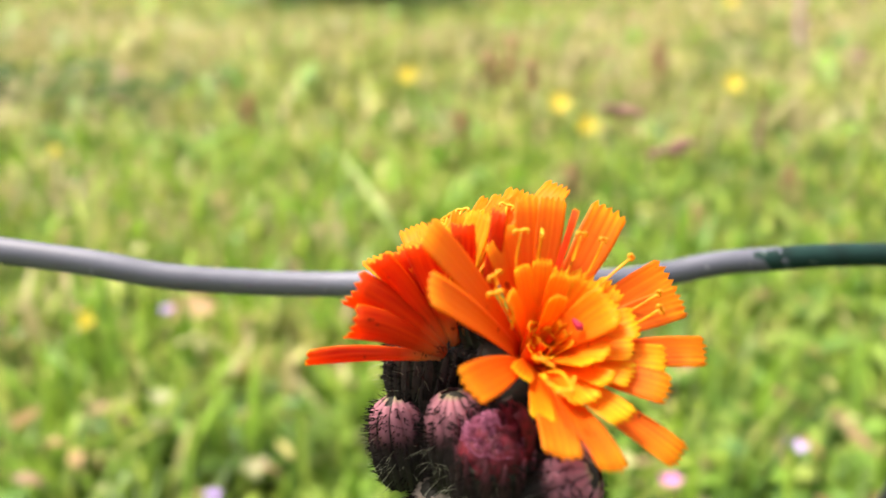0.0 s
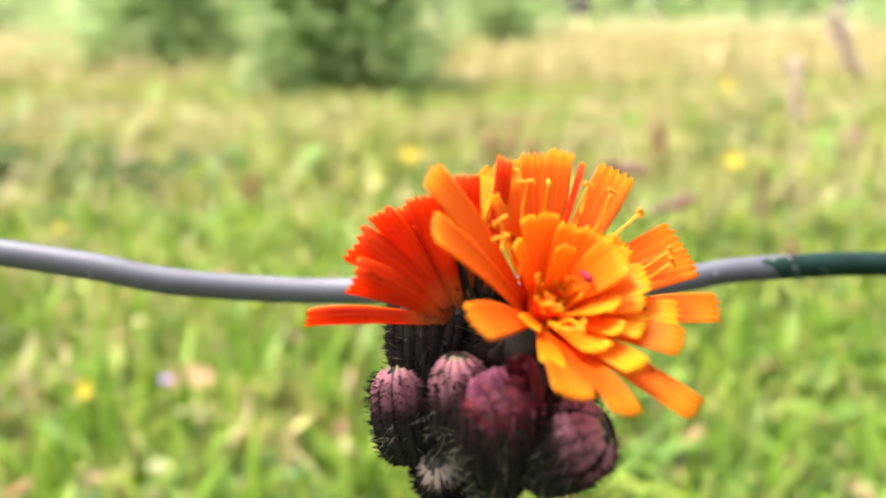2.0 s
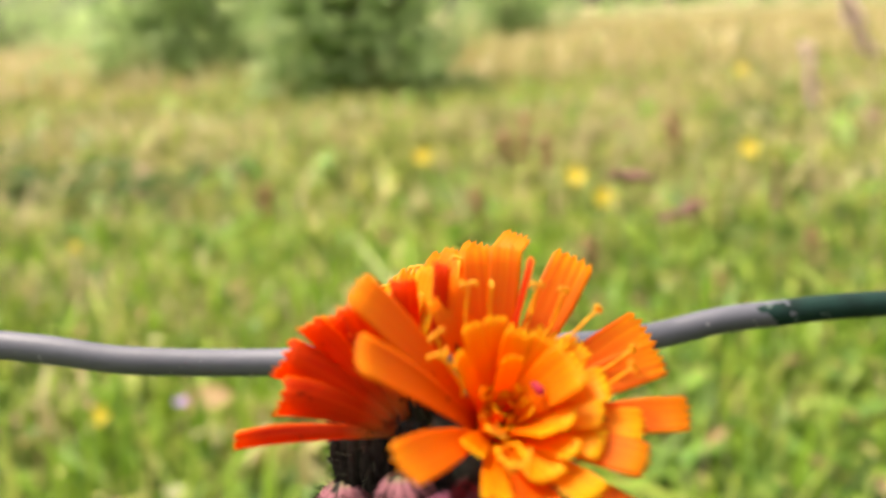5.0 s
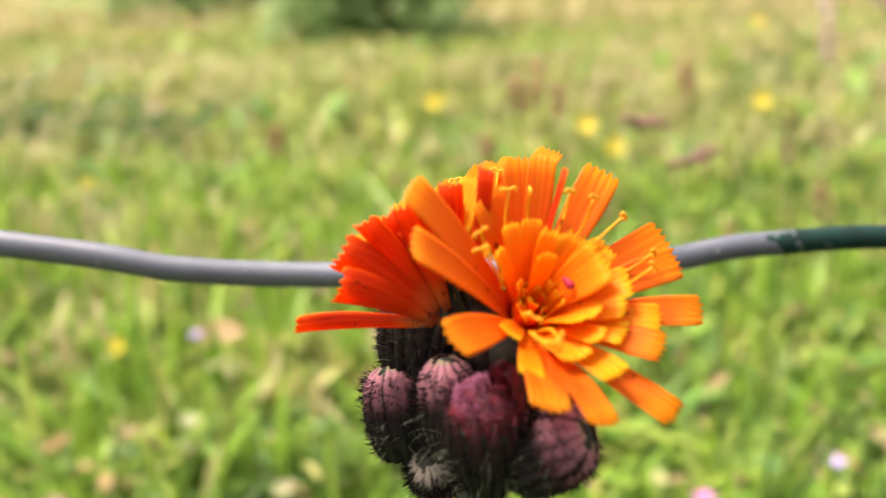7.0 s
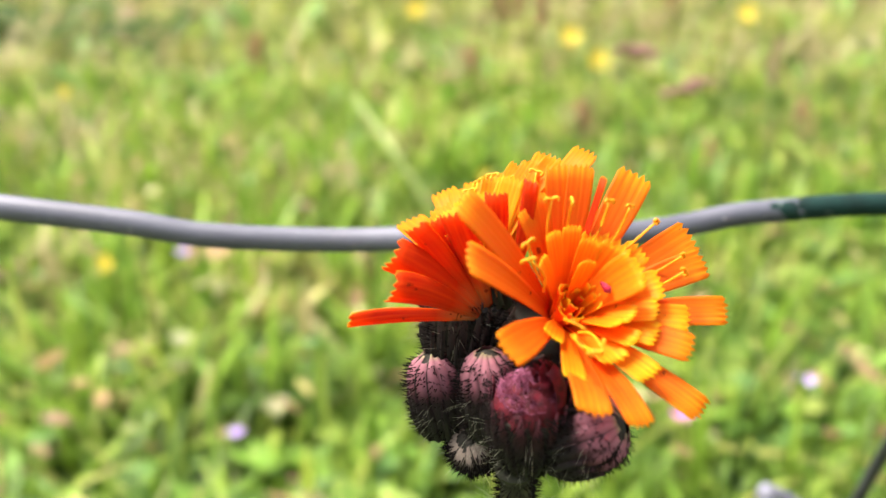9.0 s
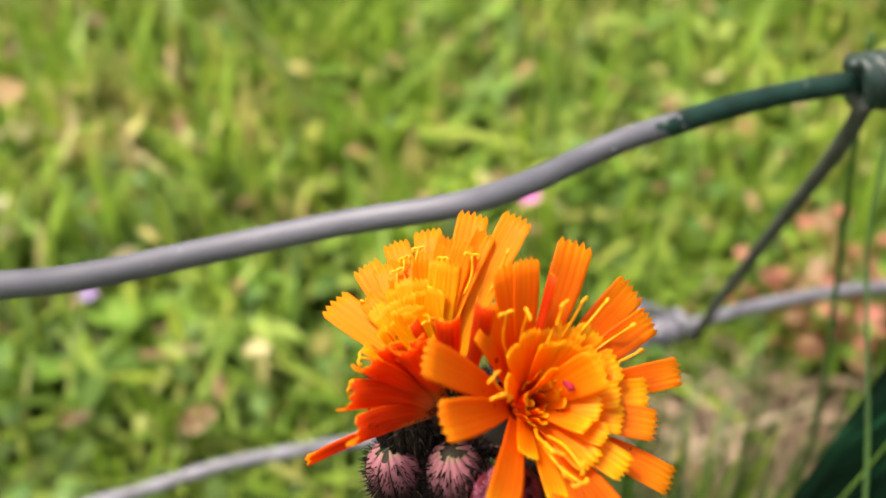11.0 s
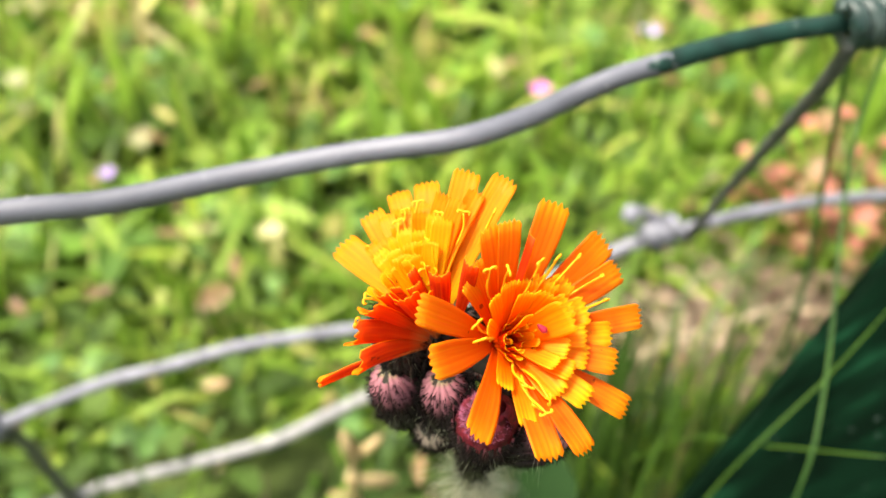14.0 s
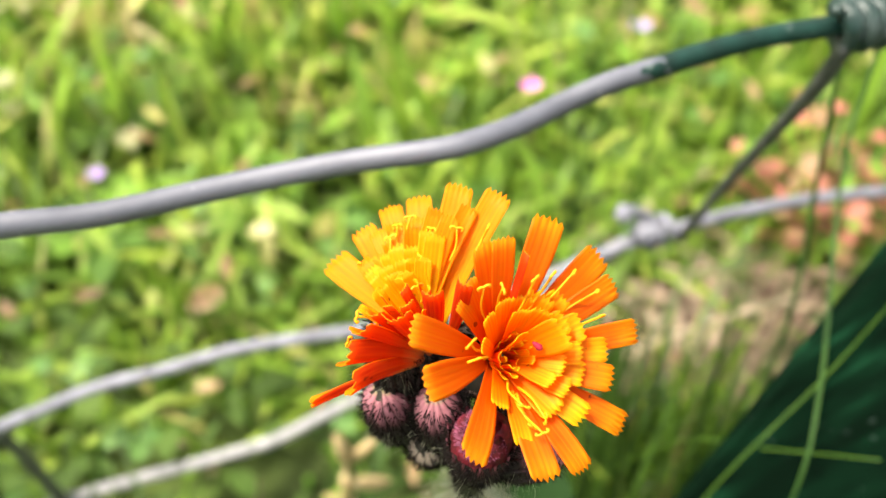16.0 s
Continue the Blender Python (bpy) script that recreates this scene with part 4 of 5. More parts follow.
def ray_floret(centre, axis, tip, wide, bulge, curl, head, front, back, rng, label="", face=None, start=None, twist=None):
    """One strap-shaped floret: narrow base, five teeth at the tip, ribbed, with a back of its own colour."""
    tip_p = centre + tip
    flat = tip - axis * tip.dot(axis)
    base = start or centre + flat.normalized() * 0.0009 + axis * 0.0006
    face = face or axis
    mid = base + (tip_p - base) * 0.5 + axis * bulge * tip.length
    rows, teeth = 9, 5
    cols = teeth * 2
    top, low, uvs = [], [], []
    twist = rng.uniform(-0.18, 0.18) if twist is None else twist
    teeth_cut = [rng.uniform(0.7, 1.5) for _ in range(cols + 1)]
    for i in range(rows + 1):
        u = i / rows
        c = base * (1 - u) ** 2 + mid * 2 * u * (1 - u) + tip_p * u * u
        d = ((mid - base) * (1 - u) + (tip_p - mid) * u).normalized()
        side = d.cross(face).normalized()
        up = side.cross(d).normalized()
        s2 = side * math.cos(twist * u) + up * math.sin(twist * u)
        up = s2.cross(d).normalized()
        profile = 0.30 + 0.70 * min(1.0, u / 0.72) ** 0.8
        for j in range(cols + 1):
            x = j / cols * 2 - 1
            p = c + s2 * x * wide * 0.5 * profile
            trough = curl * wide * profile * (x * x - 0.4)
            rib = 0.0022 * wide * (1 if j % 2 else -1) * min(1, u * 2)
            p = p + up * (trough + rib)
            if i == rows:
                p = p + d * ((0.20 if j % 2 else -0.15) * teeth_cut[j] * wide / 2.2 * (1 - 0.25 * x * x)) - d * 0.09 * wide * x * x
            top.append(p - ORIGIN)
            low.append(p - up * 0.00011 - ORIGIN)
            uvs.append((j / cols, u))
    w = cols + 1
    n = len(top)
    faces, slot = [], []
    for i in range(rows):
        for j in range(cols):
            q = (i * w + j, i * w + j + 1, (i + 1) * w + j + 1, (i + 1) * w + j)
            faces.append(q)
            slot.append(0)
            faces.append(tuple(k + n for k in q[::-1]))
            slot.append(1)
    rim = [j for j in range(w)] + [i * w + cols for i in range(1, rows + 1)] + [rows * w + j for j in range(cols - 1, -1, -1)] + [i * w for i in range(rows - 1, 0, -1)]
    for k in range(len(rim)):
        a, b = rim[k], rim[(k + 1) % len(rim)]
        faces.append((a, a + n, b + n, b))
        slot.append(0)
    return mesh_object("ray_floret", top + low, faces, None, head, label, uvs + uvs, True, [front, back], slot)


def style(centre, tip, head, rng, low=0.5):
    """Forked yellow style: a thin column with two curled branches."""
    end = centre + tip
    base = centre + tip * low
    x, y, z = frame_of(tip)
    a = rng.uniform(0, 6.28)
    sway = (x * math.cos(a) + y * math.sin(a)) * rng.uniform(0.0002, 0.0008)
    verts, faces = [], []

    def add(points, r, per=4, sides=7):
        v, f, _ = tube(spline(points, per), r, sides, ORIGIN)
        o = len(verts)
        verts.extend(v)
        faces.extend(tuple(i + o for i in q) for q in f)

    add([base, base + (end - base) * 0.5 + sway, end], lambda u: 0.00014 - 0.00003 * u)
    for s in (1, -1):
        h = (x * math.cos(a) + y * math.sin(a)) * s
        add([end, end + h * 0.00025 + z * 0.00012, end + h * 0.0005 + z * 0.0001, end + h * 0.00062 - z * 0.00006, end + h * 0.00048 - z * 0.0002], 0.00013, 3)
    mesh_object("style", verts, faces, M_STYLE, head)


def involucre(name, base, tip, radius, parent, bract_mat, n=13, open_top=0.0, bulge=0.45, label="", hair=170, seed=0):
    """Egg-shaped body wrapped in narrow bracts, each a piece of its own, with stiff dark hairs."""
    rng = random.Random(seed)
    axis = tip - base
    length = axis.length
    x, y, z = frame_of(axis)

    def r_at(u):
        if open_top:
            return radius * (0.50 + 0.5 * math.sin(min(1, u / bulge) * math.pi / 2)) * (1 + open_top * max(0, u - 0.6))
        return radius * (max(0.0, 1 - abs((u - bulge) / (1.0 - bulge if u > bulge else bulge * 1.25)) ** 2.9)) ** 0.5

    steps = 14
    ring = [(u / steps, r_at(u / steps) * 0.93) for u in range(steps + 1)]
    verts, faces = [], []
    for u, r in ring:
        u *= 0.8 if open_top else 1.0
        for k in range(20):
            a = 6.2832 * k / 20
            verts.append(base + axis * u * 0.985 + (x * math.cos(a) + y * math.sin(a)) * max(r, 0.00008) - ORIGIN)
    for i in range(steps):
        for k in range(20):
            j = (k + 1) % 20
            faces.append((i * 20 + k, i * 20 + j, (i + 1) * 20 + j, (i + 1) * 20 + k))
    faces.append(tuple(range(20))[::-1])
    faces.append(tuple(steps * 20 + k for k in range(20)))
    body = mesh_object(name, verts, faces, M_CORE, parent, label)
    roots = []
    for layer, (count, reach) in enumerate(((n, 1.0), (n, 0.62))):
        for k in range(count):
            a0 = 6.2832 * (k + 0.5 * layer) / count + rng.uniform(-0.06, 0.06)
            stop = reach * rng.uniform(0.95, 1.0)
            half = math.pi / count * ((0.80 if open_top else 0.97) if layer == 0 else 0.55)
            bv, bf, uvs = [], [], []
            m = 9
            for i in range(m + 1):
                u = 0.02 + (stop - 0.02) * i / m
                narrow = 1.0 if i < m - 3 or reach == 1.0 and not open_top else (m - i) / 3.0
                for j in (-1, -0.5, 0, 0.5, 1):
                    a = a0 + half * j * max(0.12, narrow)
                    lift = (0.06 + 0.05 * layer) * radius * (1 - j * j)
                    r = max(r_at(u), 0.00012) + lift + 0.03 * radius * layer
                    bv.append(base + axis * u + (x * math.cos(a) + y * math.sin(a)) * r - ORIGIN)
                    uvs.append((j * 0.5 + 0.5, u))
            for i in range(m):
                for j in range(4):
                    q = i * 5 + j
                    bf.append((q, q + 1, q + 6, q + 5))
            mesh_object("bract", bv, bf, bract_mat, body, "", uvs)
    for _ in range(hair):
        u, a = rng.uniform(0.03, 0.95) if open_top else 0.03 + 0.90 * rng.random() ** 1.15, rng.uniform(0, 6.2832)
        out = x * math.cos(a) + y * math.sin(a)
        p = base + axis * u + out * r_at(u)
        roots.append((p, (out + z * rng.uniform(-0.2, 0.55) + Vector((rng.uniform(-1, 1), rng.uniform(-1, 1), rng.uniform(-1, 1))) * 0.25).normalized() * rng.uniform(0.0005, 0.0012)))
    hairs("bristles", roots, M_HAIR, body, ORIGIN, 0.000058, 0.0, "short stiff black hairs")
    pale = []
    for _ in range(hair // 16):
        u, a = rng.uniform(0.0, 0.7), rng.uniform(0, 6.2832)
        out = x * math.cos(a) + y * math.sin(a)
        pale.append((base + axis * u + out * r_at(u), (out + Vector((rng.uniform(-1, 1), rng.uniform(-1, 1), rng.uniform(-1, 1))) * 0.4).normalized() * rng.uniform(0.0014, 0.0030)))
    hairs("pale_hairs", pale, M_PALE_HAIR, body, ORIGIN, 0.000012, 0.15, "fine pale hairs")
    return body


def build_hawkweed():
    rng = random.Random(41)
    fork = mm(3.4, 63.6, 222.5)
    stem_line = [mm(5, 68, -4), mm(4.6, 67.5, 60), mm(4.0, 66.2, 130), mm(3.6, 64.9, 185), mm(3.5, 64.2, 210), mm(3.5, 63.9, 219), fork]
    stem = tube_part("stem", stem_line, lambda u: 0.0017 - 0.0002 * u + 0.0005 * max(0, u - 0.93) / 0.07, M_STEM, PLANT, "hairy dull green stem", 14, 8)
    roots, dark = [], []
    for _ in range(5200):
        u = 1 - 0.35 * rng.random() ** 1.6
        z = -0.004 + (fork.z + 0.004) * u
        c = mm(3.55, 64.2, 0) if z > 0.2 else mm(3.6 + (0.2 - z) * 7, 64.4 + (0.2 - z) * 19, 0)
        a = rng.uniform(0, 6.2832)
        out = Vector((math.cos(a), math.sin(a), rng.uniform(-0.35, 0.35)))
        p = Vector((c.x, c.y, z)) + Vector((math.cos(a), math.sin(a), 0)) * 0.00148
        if rng.random() < (0.0 if z > 0.216 else 0.9):
            roots.append((p, out.normalized() * rng.uniform(0.0025, 0.0058)))
        else:
            dark.append((p, out.normalized() * rng.uniform(0.0005, 0.0013)))
    hairs("pale_hairs", roots, M_PALE_HAIR, stem, ORIGIN, 0.000024, 0.25, "long fine pale hairs")
    hairs("bristles", dark, M_HAIR, stem, ORIGIN, 0.00005, 0.0, "short dark hairs")
    for c, f in ((mm(5.6, 61.8, 224.0), 1), (mm(1.2, 65.0, 222.6), -1)):
        tube_part("stem_leaflet", [fork - Vector((0, 0, 0.002)), (fork + c) / 2, c], lambda u: 0.0009 * (1 - u) + 0.0001, M_STEM, PLANT, "", 8, 4)

    # right head
    back_r = R_CENTRE - R_AXIS * 0.0085
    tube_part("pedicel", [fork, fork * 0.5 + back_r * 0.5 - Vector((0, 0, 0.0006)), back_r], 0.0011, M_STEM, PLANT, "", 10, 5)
    head = involucre("flower_head", back_r, R_CENTRE + R_AXIS * 0.001, 0.0036, PLANT, M_BRACT_DARK, 14, 0.35, 0.5, "open orange flower head with layered ray florets", 520, 5)
    for i, (x, y, z, w) in enumerate(R_OUTER):
        ray_floret(R_CENTRE, R_AXIS, mm(x, y, z), w / 1000, 0.09 + rng.uniform(-0.03, 0.03), rng.uniform(0.02, 0.10), head, M_RAY, M_RAY_BACK, rng)
    for x, y, z, w in R_INNER:
        tip = mm(x, y, z)
        rise = R_AXIS * tip.dot(R_AXIS)
        ray_floret(R_CENTRE, R_AXIS, tip, w / 1000, 0.07 + rng.uniform(-0.02, 0.02), rng.uniform(0.02, 0.12), head, M_RAY_INNER, M_RAY_WARM_BACK, rng, start=R_CENTRE + (tip - rise) * 0.14 + rise * 0.22)
    # one floret turned on its edge, red side out
    ray_floret(R_CENTRE, R_AXIS, mm(3.8, 2.4, 12.3), 0.0010, 0.03, 0.1, head, M_RAY, M_RAY_BACK, rng, face=Vector((0.85, 0.3, -0.2)), twist=0.0)
    x, y, z = frame_of(R_AXIS)
    # short curled florets still opening round the middle
    for k in range(18):
        a, out = k * 2.4, 0.6 + 0.10 * k
        v = (x * math.cos(a) + y * math.sin(a)) * out + R_AXIS * rng.uniform(3.6, 5.2)
        ray_floret(R_CENTRE, R_AXIS, v / 1000, (0.55 + 0.035 * k) / 1000, 0.04, rng.uniform(0.15, 0.35), head, M_RAY_INNER, M_RAY_WARM_BACK, rng)
    for q in R_STYLES:
        style(R_CENTRE, mm(*q), head, rng)
    spot = R_CENTRE + mm(3.40, -2.20, 4.00) + R_AXIS * 0.0006
    v, f, uv = tube([spot - y * 0.0006, spot - y * 0.0003, spot, spot + y * 0.0003, spot + y * 0.0006], lambda u: 0.0001 + 0.00028 * math.sin(math.pi * u), 8, ORIGIN, 0.3, rng)
    mesh_object("crimson_spot", v, f, M_SPOT, head, "small crimson speck on a ray floret")

    # left head
    back_l = mm(-1.8, 71.3, 227.7)
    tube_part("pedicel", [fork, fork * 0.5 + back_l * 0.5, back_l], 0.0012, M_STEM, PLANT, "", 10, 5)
    head = involucre("flower_head", back_l, mm(-1.0, 72.2, 236.8), 0.0035, PLANT, M_BRACT_DARK, 19, 0.25, 0.5, "orange flower head seen half from behind, its florets red beneath", 1300, 6)
    for x, y, z, w in L_OUTER:
        ray_floret(L_CENTRE, L_AXIS, mm(x, y, z), w / 1000, 0.07 + rng.uniform(-0.02, 0.02), rng.uniform(0.02, 0.10), head, M_RAY_LIGHT, M_RAY_BACK, rng, face=L_FACE)
    # shorter florets in rows inside the outer ones
    for count, reach, rise, w, mat in ((6, 0.80, 9.4, 2.1, M_RAY_LIGHT), (7, 0.63, 9.2, 2.1, M_RAY_LIGHT), (8, 0.47, 9.0, 2.0, M_RAY_YELLOW), (7, 0.31, 8.5, 1.9, M_RAY_YELLOW), (5, 0.16, 8.2, 1.6, M_RAY_YELLOW)):
        for k in range(count):
            at = (k + rng.uniform(0.25, 0.75)) / count * (len(L_OUTER) - 1)
            i = min(int(at), len(L_OUTER) - 2)
            tip = mm(*L_OUTER[i][:3]).lerp(mm(*L_OUTER[i + 1][:3]), at - i)
            flat = tip - L_AXIS * tip.dot(L_AXIS)
            tip = flat * reach * rng.uniform(0.84, 1.10) + L_AXIS * rise / 1000 * rng.uniform(0.93, 1.07)
            ray_floret(L_CENTRE, L_AXIS, tip, w / 1000 * rng.uniform(0.8, 1.1), rng.uniform(0.02, 0.12), rng.uniform(0.02, 0.16), head, mat, M_RAY_WARM_BACK, rng, face=Vector((rng.uniform(-0.25, 0.25), -0.7, 0.45)), start=L_CENTRE + flat * 0.1 + L_AXIS * 0.003)
    x, y, z = frame_of(L_AXIS)
    for k in range(16):
        a, out = k * 2.4, 1.0 + 0.22 * k
        v = (x * math.cos(a) + y * math.sin(a)) * out + z * rng.uniform(6.6, 8.2)
        if v.y < -1.6:
            continue
        ray_floret(L_CENTRE, L_AXIS, v / 1000, 0.0014 * rng.uniform(0.8, 1.2), 0.02, rng.uniform(0.1, 0.3), head, M_RAY_YELLOW, M_RAY_BACK, rng)
    for q in L_STYLES:
        style(L_CENTRE, mm(*q), head, rng, 0.72)
    # florets on the near side stand upright and show their red backs
    rim = mm(0.5, 68.9, 236.0)
    for tip, w, turn, from_p, bend, turned in (
            (mm(-11.2, 66.1, 236.2), 2.1, (0.05, 0.85, 0.0), mm(-0.2, 68.5, 235.2), 0.05, 0.7), (mm(-7.3, 64.2, 240.3), 3.1, (0.1, 0.85, -0.15), mm(0.1, 68.6, 235.4), 0.10, 0.1),
            (mm(-7.3, 66.1, 242.5), 3.3, (0.15, 0.85, -0.1), mm(0.3, 68.7, 235.7), 0.10, -0.1), (mm(-5.6, 67.4, 244.6), 2.5, (0.1, 0.75, 0.5), rim, 0.06, 0.0),
            (mm(-4.0, 69.0, 244.6), 2.2, (0.1, 0.6, 0.75), rim, 0.05, 0.1), (mm(-2.2, 67.0, 246.0), 2.8, (0.1, 0.72, 0.55), mm(1.0, 68.6, 236.4), 0.03, 0.0),
            (mm(1.5, 67.5, 247.6), 2.0, (0.2, 0.85, 0.35), mm(1.8, 69.0, 237.2), -0.02, 0.0), (mm(4.3, 66.9, 249.0), 1.8, (0.75, 0.6, 0.1), mm(3.0, 69.0, 237.4), -0.02, 0.1)):
        ray_floret(L_CENTRE, L_AXIS, tip - L_CENTRE, w / 1000, bend, 0.36, head, M_RAY, M_RAY_BACK, rng, "", Vector(turn), from_p, turned)

    # long pointed bracts behind the folded florets
    thorns = []
    for foot, tip, w in ((mm(1.8, 67.0, 236.7), mm(0.1, 66.5, 241.7), 2.0), (mm(2.6, 67.0, 236.6), mm(1.0, 66.7, 241.3), 2.0), (mm(3.4, 67.0, 236.6), mm(2.0, 66.8, 240.9), 2.0), (mm(4.3, 67.0, 236.5), mm(3.2, 66.9, 240.4), 2.0), (mm(5.2, 67.1, 236.4), mm(4.4, 67.0, 239.5), 2.0), (mm(5.9, 67.2, 236.2), mm(5.3, 67.1, 238.3), 1.8)):
        foot = foot + mm(0, 1.5, -0.5)
        d = tip + mm(0, 1.5, -0.5) - foot
        side = d.cross(Vector((0.2, 1, 0.1))).normalized() * w / 2000
        front = side.cross(d).normalized() * 0.0004
        verts, uvs, m = [], [], 8
        for i in range(m + 1):
            u = i / m
            g = min(1.0, 2.6 * (1 - u) ** 0.8) * (0.8 + 0.2 * u)
            p = foot + d * u - ORIGIN
            verts += [p - side * g, p - side * g * 0.5 + front, p + front * 1.4, p + side * g * 0.5 + front, p + side * g]
            uvs += [(0.25 * j, u * 0.7) for j in range(5)]
        mesh_object("bract", verts, [(5 * i + j, 5 * i + j + 1, 5 * i + j + 6, 5 * i + j + 5) for i in range(m) for j in range(4)], M_BRACT_DARK, head, "", uvs)
        for _ in range(45):
            u = rng.uniform(0.05, 0.9)
            out = front.normalized() + Vector((rng.uniform(-1, 1), rng.uniform(-1, 1), rng.uniform(-1, 1))) * 0.7
            thorns.append((foot + d * u + side * rng.uniform(-0.7, 0.7) + front, out.normalized() * rng.uniform(0.0003, 0.0007)))
    hairs("bristles", thorns, M_HAIR, head, ORIGIN, 0.00004, 0.0, "short stiff black hairs")

    # buds
    for base, tip, r, mat, n, seed, text in (
            (mm(-2.9, 68.6, 222.9), mm(-4.2, 69.4, 231.2), 0.0027, M_BRACT, 13, 11, "closed dark bud with a pink tip"),
            (mm(1.5, 65.4, 224.6), mm(0.7, 65.7, 233.6), 0.0025, M_BRACT, 13, 12, "closed dark bud with a pink tip"),
            (mm(0.4, 67.2, 221.4), mm(-0.9, 65.2, 224.3), 0.0023, M_YOUNG, 15, 13, "small round grey-green bud"),
            (mm(5.9, 61.6, 226.2), mm(11.9, 59.4, 230.2), 0.0032, M_BRACT, 15, 14, "closed dark bud with a pink tip, leaning out"),
            # added bud, mostly hidden, only there to darken the gap under the petals
            (mm(6.4, 64.6, 225.0), mm(10.2, 65.4, 233.4), 0.0029, M_BRACT_DARK, 13, 16, "added dark bud shape that fills the gap behind the others")):
        tube_part("pedicel", [fork, fork * 0.5 + base * 0.5 - Vector((0, 0, 0.0003)), base], 0.0009, M_STEM, PLANT, "", 8, 4)
        involucre("bud", base, tip, r, PLANT, mat, n, 0.0, 0.55, text, 900, seed)
    base, tip = mm(4.1, 61.8, 224.2), mm(4.2, 60.7, 232.8)
    tube_part("pedicel", [fork, fork * 0.5 + base * 0.5, base], 0.0010, M_STEM, PLANT, "", 8, 4)
    bud = involucre("bud", base, tip, 0.0032, PLANT, M_BRACT_CRIMSON, 14, 0.12, 0.55, "half-open bud showing crimson florets", 1100, 15)
    x, y, z = frame_of(tip - base)
    for count, ring, rise, wide in ((12, 0.0031, 0.0021, 0.0009), (11, 0.0023, 0.0021, 0.0009), (9, 0.0014, 0.0018, 0.0008), (5, 0.0006, 0.0016, 0.0007)):
        for k in range(count):
            a = 6.2832 * (k + 0.3 * rise * 1000) / count
            out = x * math.cos(a) + y * math.sin(a)
            p = tip + out * ring - z * 0.0024
            q = out.cross(z) * wide
            up = rise + 0.0024 * max(0.0, out.x) ** 2 + rng.uniform(-0.0006, 0.0007)
            verts, m = [], 6
            for i in range(m + 1):
                u = i / m
                mid = p + z * up * math.sin(u * 1.57) * 1.1 - out * ring * 0.45 * u * u - ORIGIN
                g = (0.75, 0.95, 1.0, 1.0, 1.0, 0.95, 0.8)[i]
                jag = [z * rng.uniform(-0.0003, 0.0005) if i == m else z * 0.0 for _ in range(5)]
                verts += [mid - q * g - out * 0.0003 + jag[0], mid - q * g * 0.5 + jag[1], mid + out * 0.0001 + jag[2], mid + q * g * 0.5 + jag[3], mid + q * g - out * 0.0003 + jag[4]]
            faces = [(5 * i + j, 5 * i + j + 1, 5 * i + j + 6, 5 * i + j + 5) for i in range(m) for j in range(4)]
            mesh_object("floret", verts, faces, M_TUFT, bud)
    # lilac-pink fringe on its top
    fringe = []
    for _ in range(850):
        a, lift = rng.uniform(0, 6.2832), math.acos(1 - 0.44 * rng.random())
        way = (x * math.cos(a) + y * math.sin(a)) * math.sin(lift) + z * math.cos(lift)
        fringe.append((tip - z * 0.0024 + way * 0.0030, (way + Vector((rng.uniform(-1, 1), rng.uniform(-1, 1), rng.uniform(-1, 1))) * 0.5).normalized() * rng.uniform(0.0003, 0.0008)))
    hairs("fringe", fringe, M_FRINGE, bud, ORIGIN, 0.00007, 0.0, "short lilac-pink fringe of unopened florets")


build_hawkweed()


# ---- small flowers and stalks ----
def small_flower(name, at_point, foot, size, petals, material, label, category="flower", cup=0.3, group="", nod=0.0):
    rng = random.Random(int(at_point[0] * 1e4) + int(at_point[1] * 1e3))
    t = thing(name, foot, label, category, group)
    o = Vector(foot)
    c = Vector(at_point) - o
    v, f, uv = tube(spline([Vector((0, 0, -0.004)), Vector((c.x * 0.3, c.y * 0.3, c.z * 0.55)), c], 5), 0.0008, 6)
    mesh_object("stalk", v, f, M_STALK, t, "", uv)
    for k in range(petals):
        a = 6.2832 * k / petals + rng.uniform(-0.1, 0.1)
        turn = Matrix.Rotation(nod, 3, "X")
        way = turn @ Vector((math.cos(a), math.sin(a), cup))
        side = turn @ Vector((-math.sin(a), math.cos(a), 0))
        verts, faces = [], []
        w = size * (1.9 / petals if petals > 4 else 0.30)
        for u, q in (((0.05, 0.25), (0.35, 0.8), (0.7, 1.0), (0.92, 0.75), (1.0, 0.25)) if petals > 4 else ((0.05, 0.2), (0.3, 0.7), (0.55, 1.0), (0.8, 0.7), (1.0, 0.05))):
            m = c + way * size * 0.5 * u + Vector((0, 0, size * 0.12 * u * u))
            verts += [m - side * q * w * 0.5 + Vector((0, 0, size * 0.05)), m, m + side * q * w * 0.5 + Vector((0, 0, size * 0.05))]
        for i in range(4):
            faces += [(3 * i, 3 * i + 1, 3 * i + 4, 3 * i + 3), (3 * i + 1, 3 * i + 2, 3 * i + 5, 3 * i + 4)]
        mesh_object("petal", verts, faces, material, t)
    v, f, uv = tube([c + Vector((0, 0, h * size)) for h in (-0.06, 0.0, 0.08, 0.12)], lambda u: size * 0.16 * (1 - 0.7 * u * u), 9)
    mesh_object("flower_eye", v, f, material, t, "", uv)
    return t


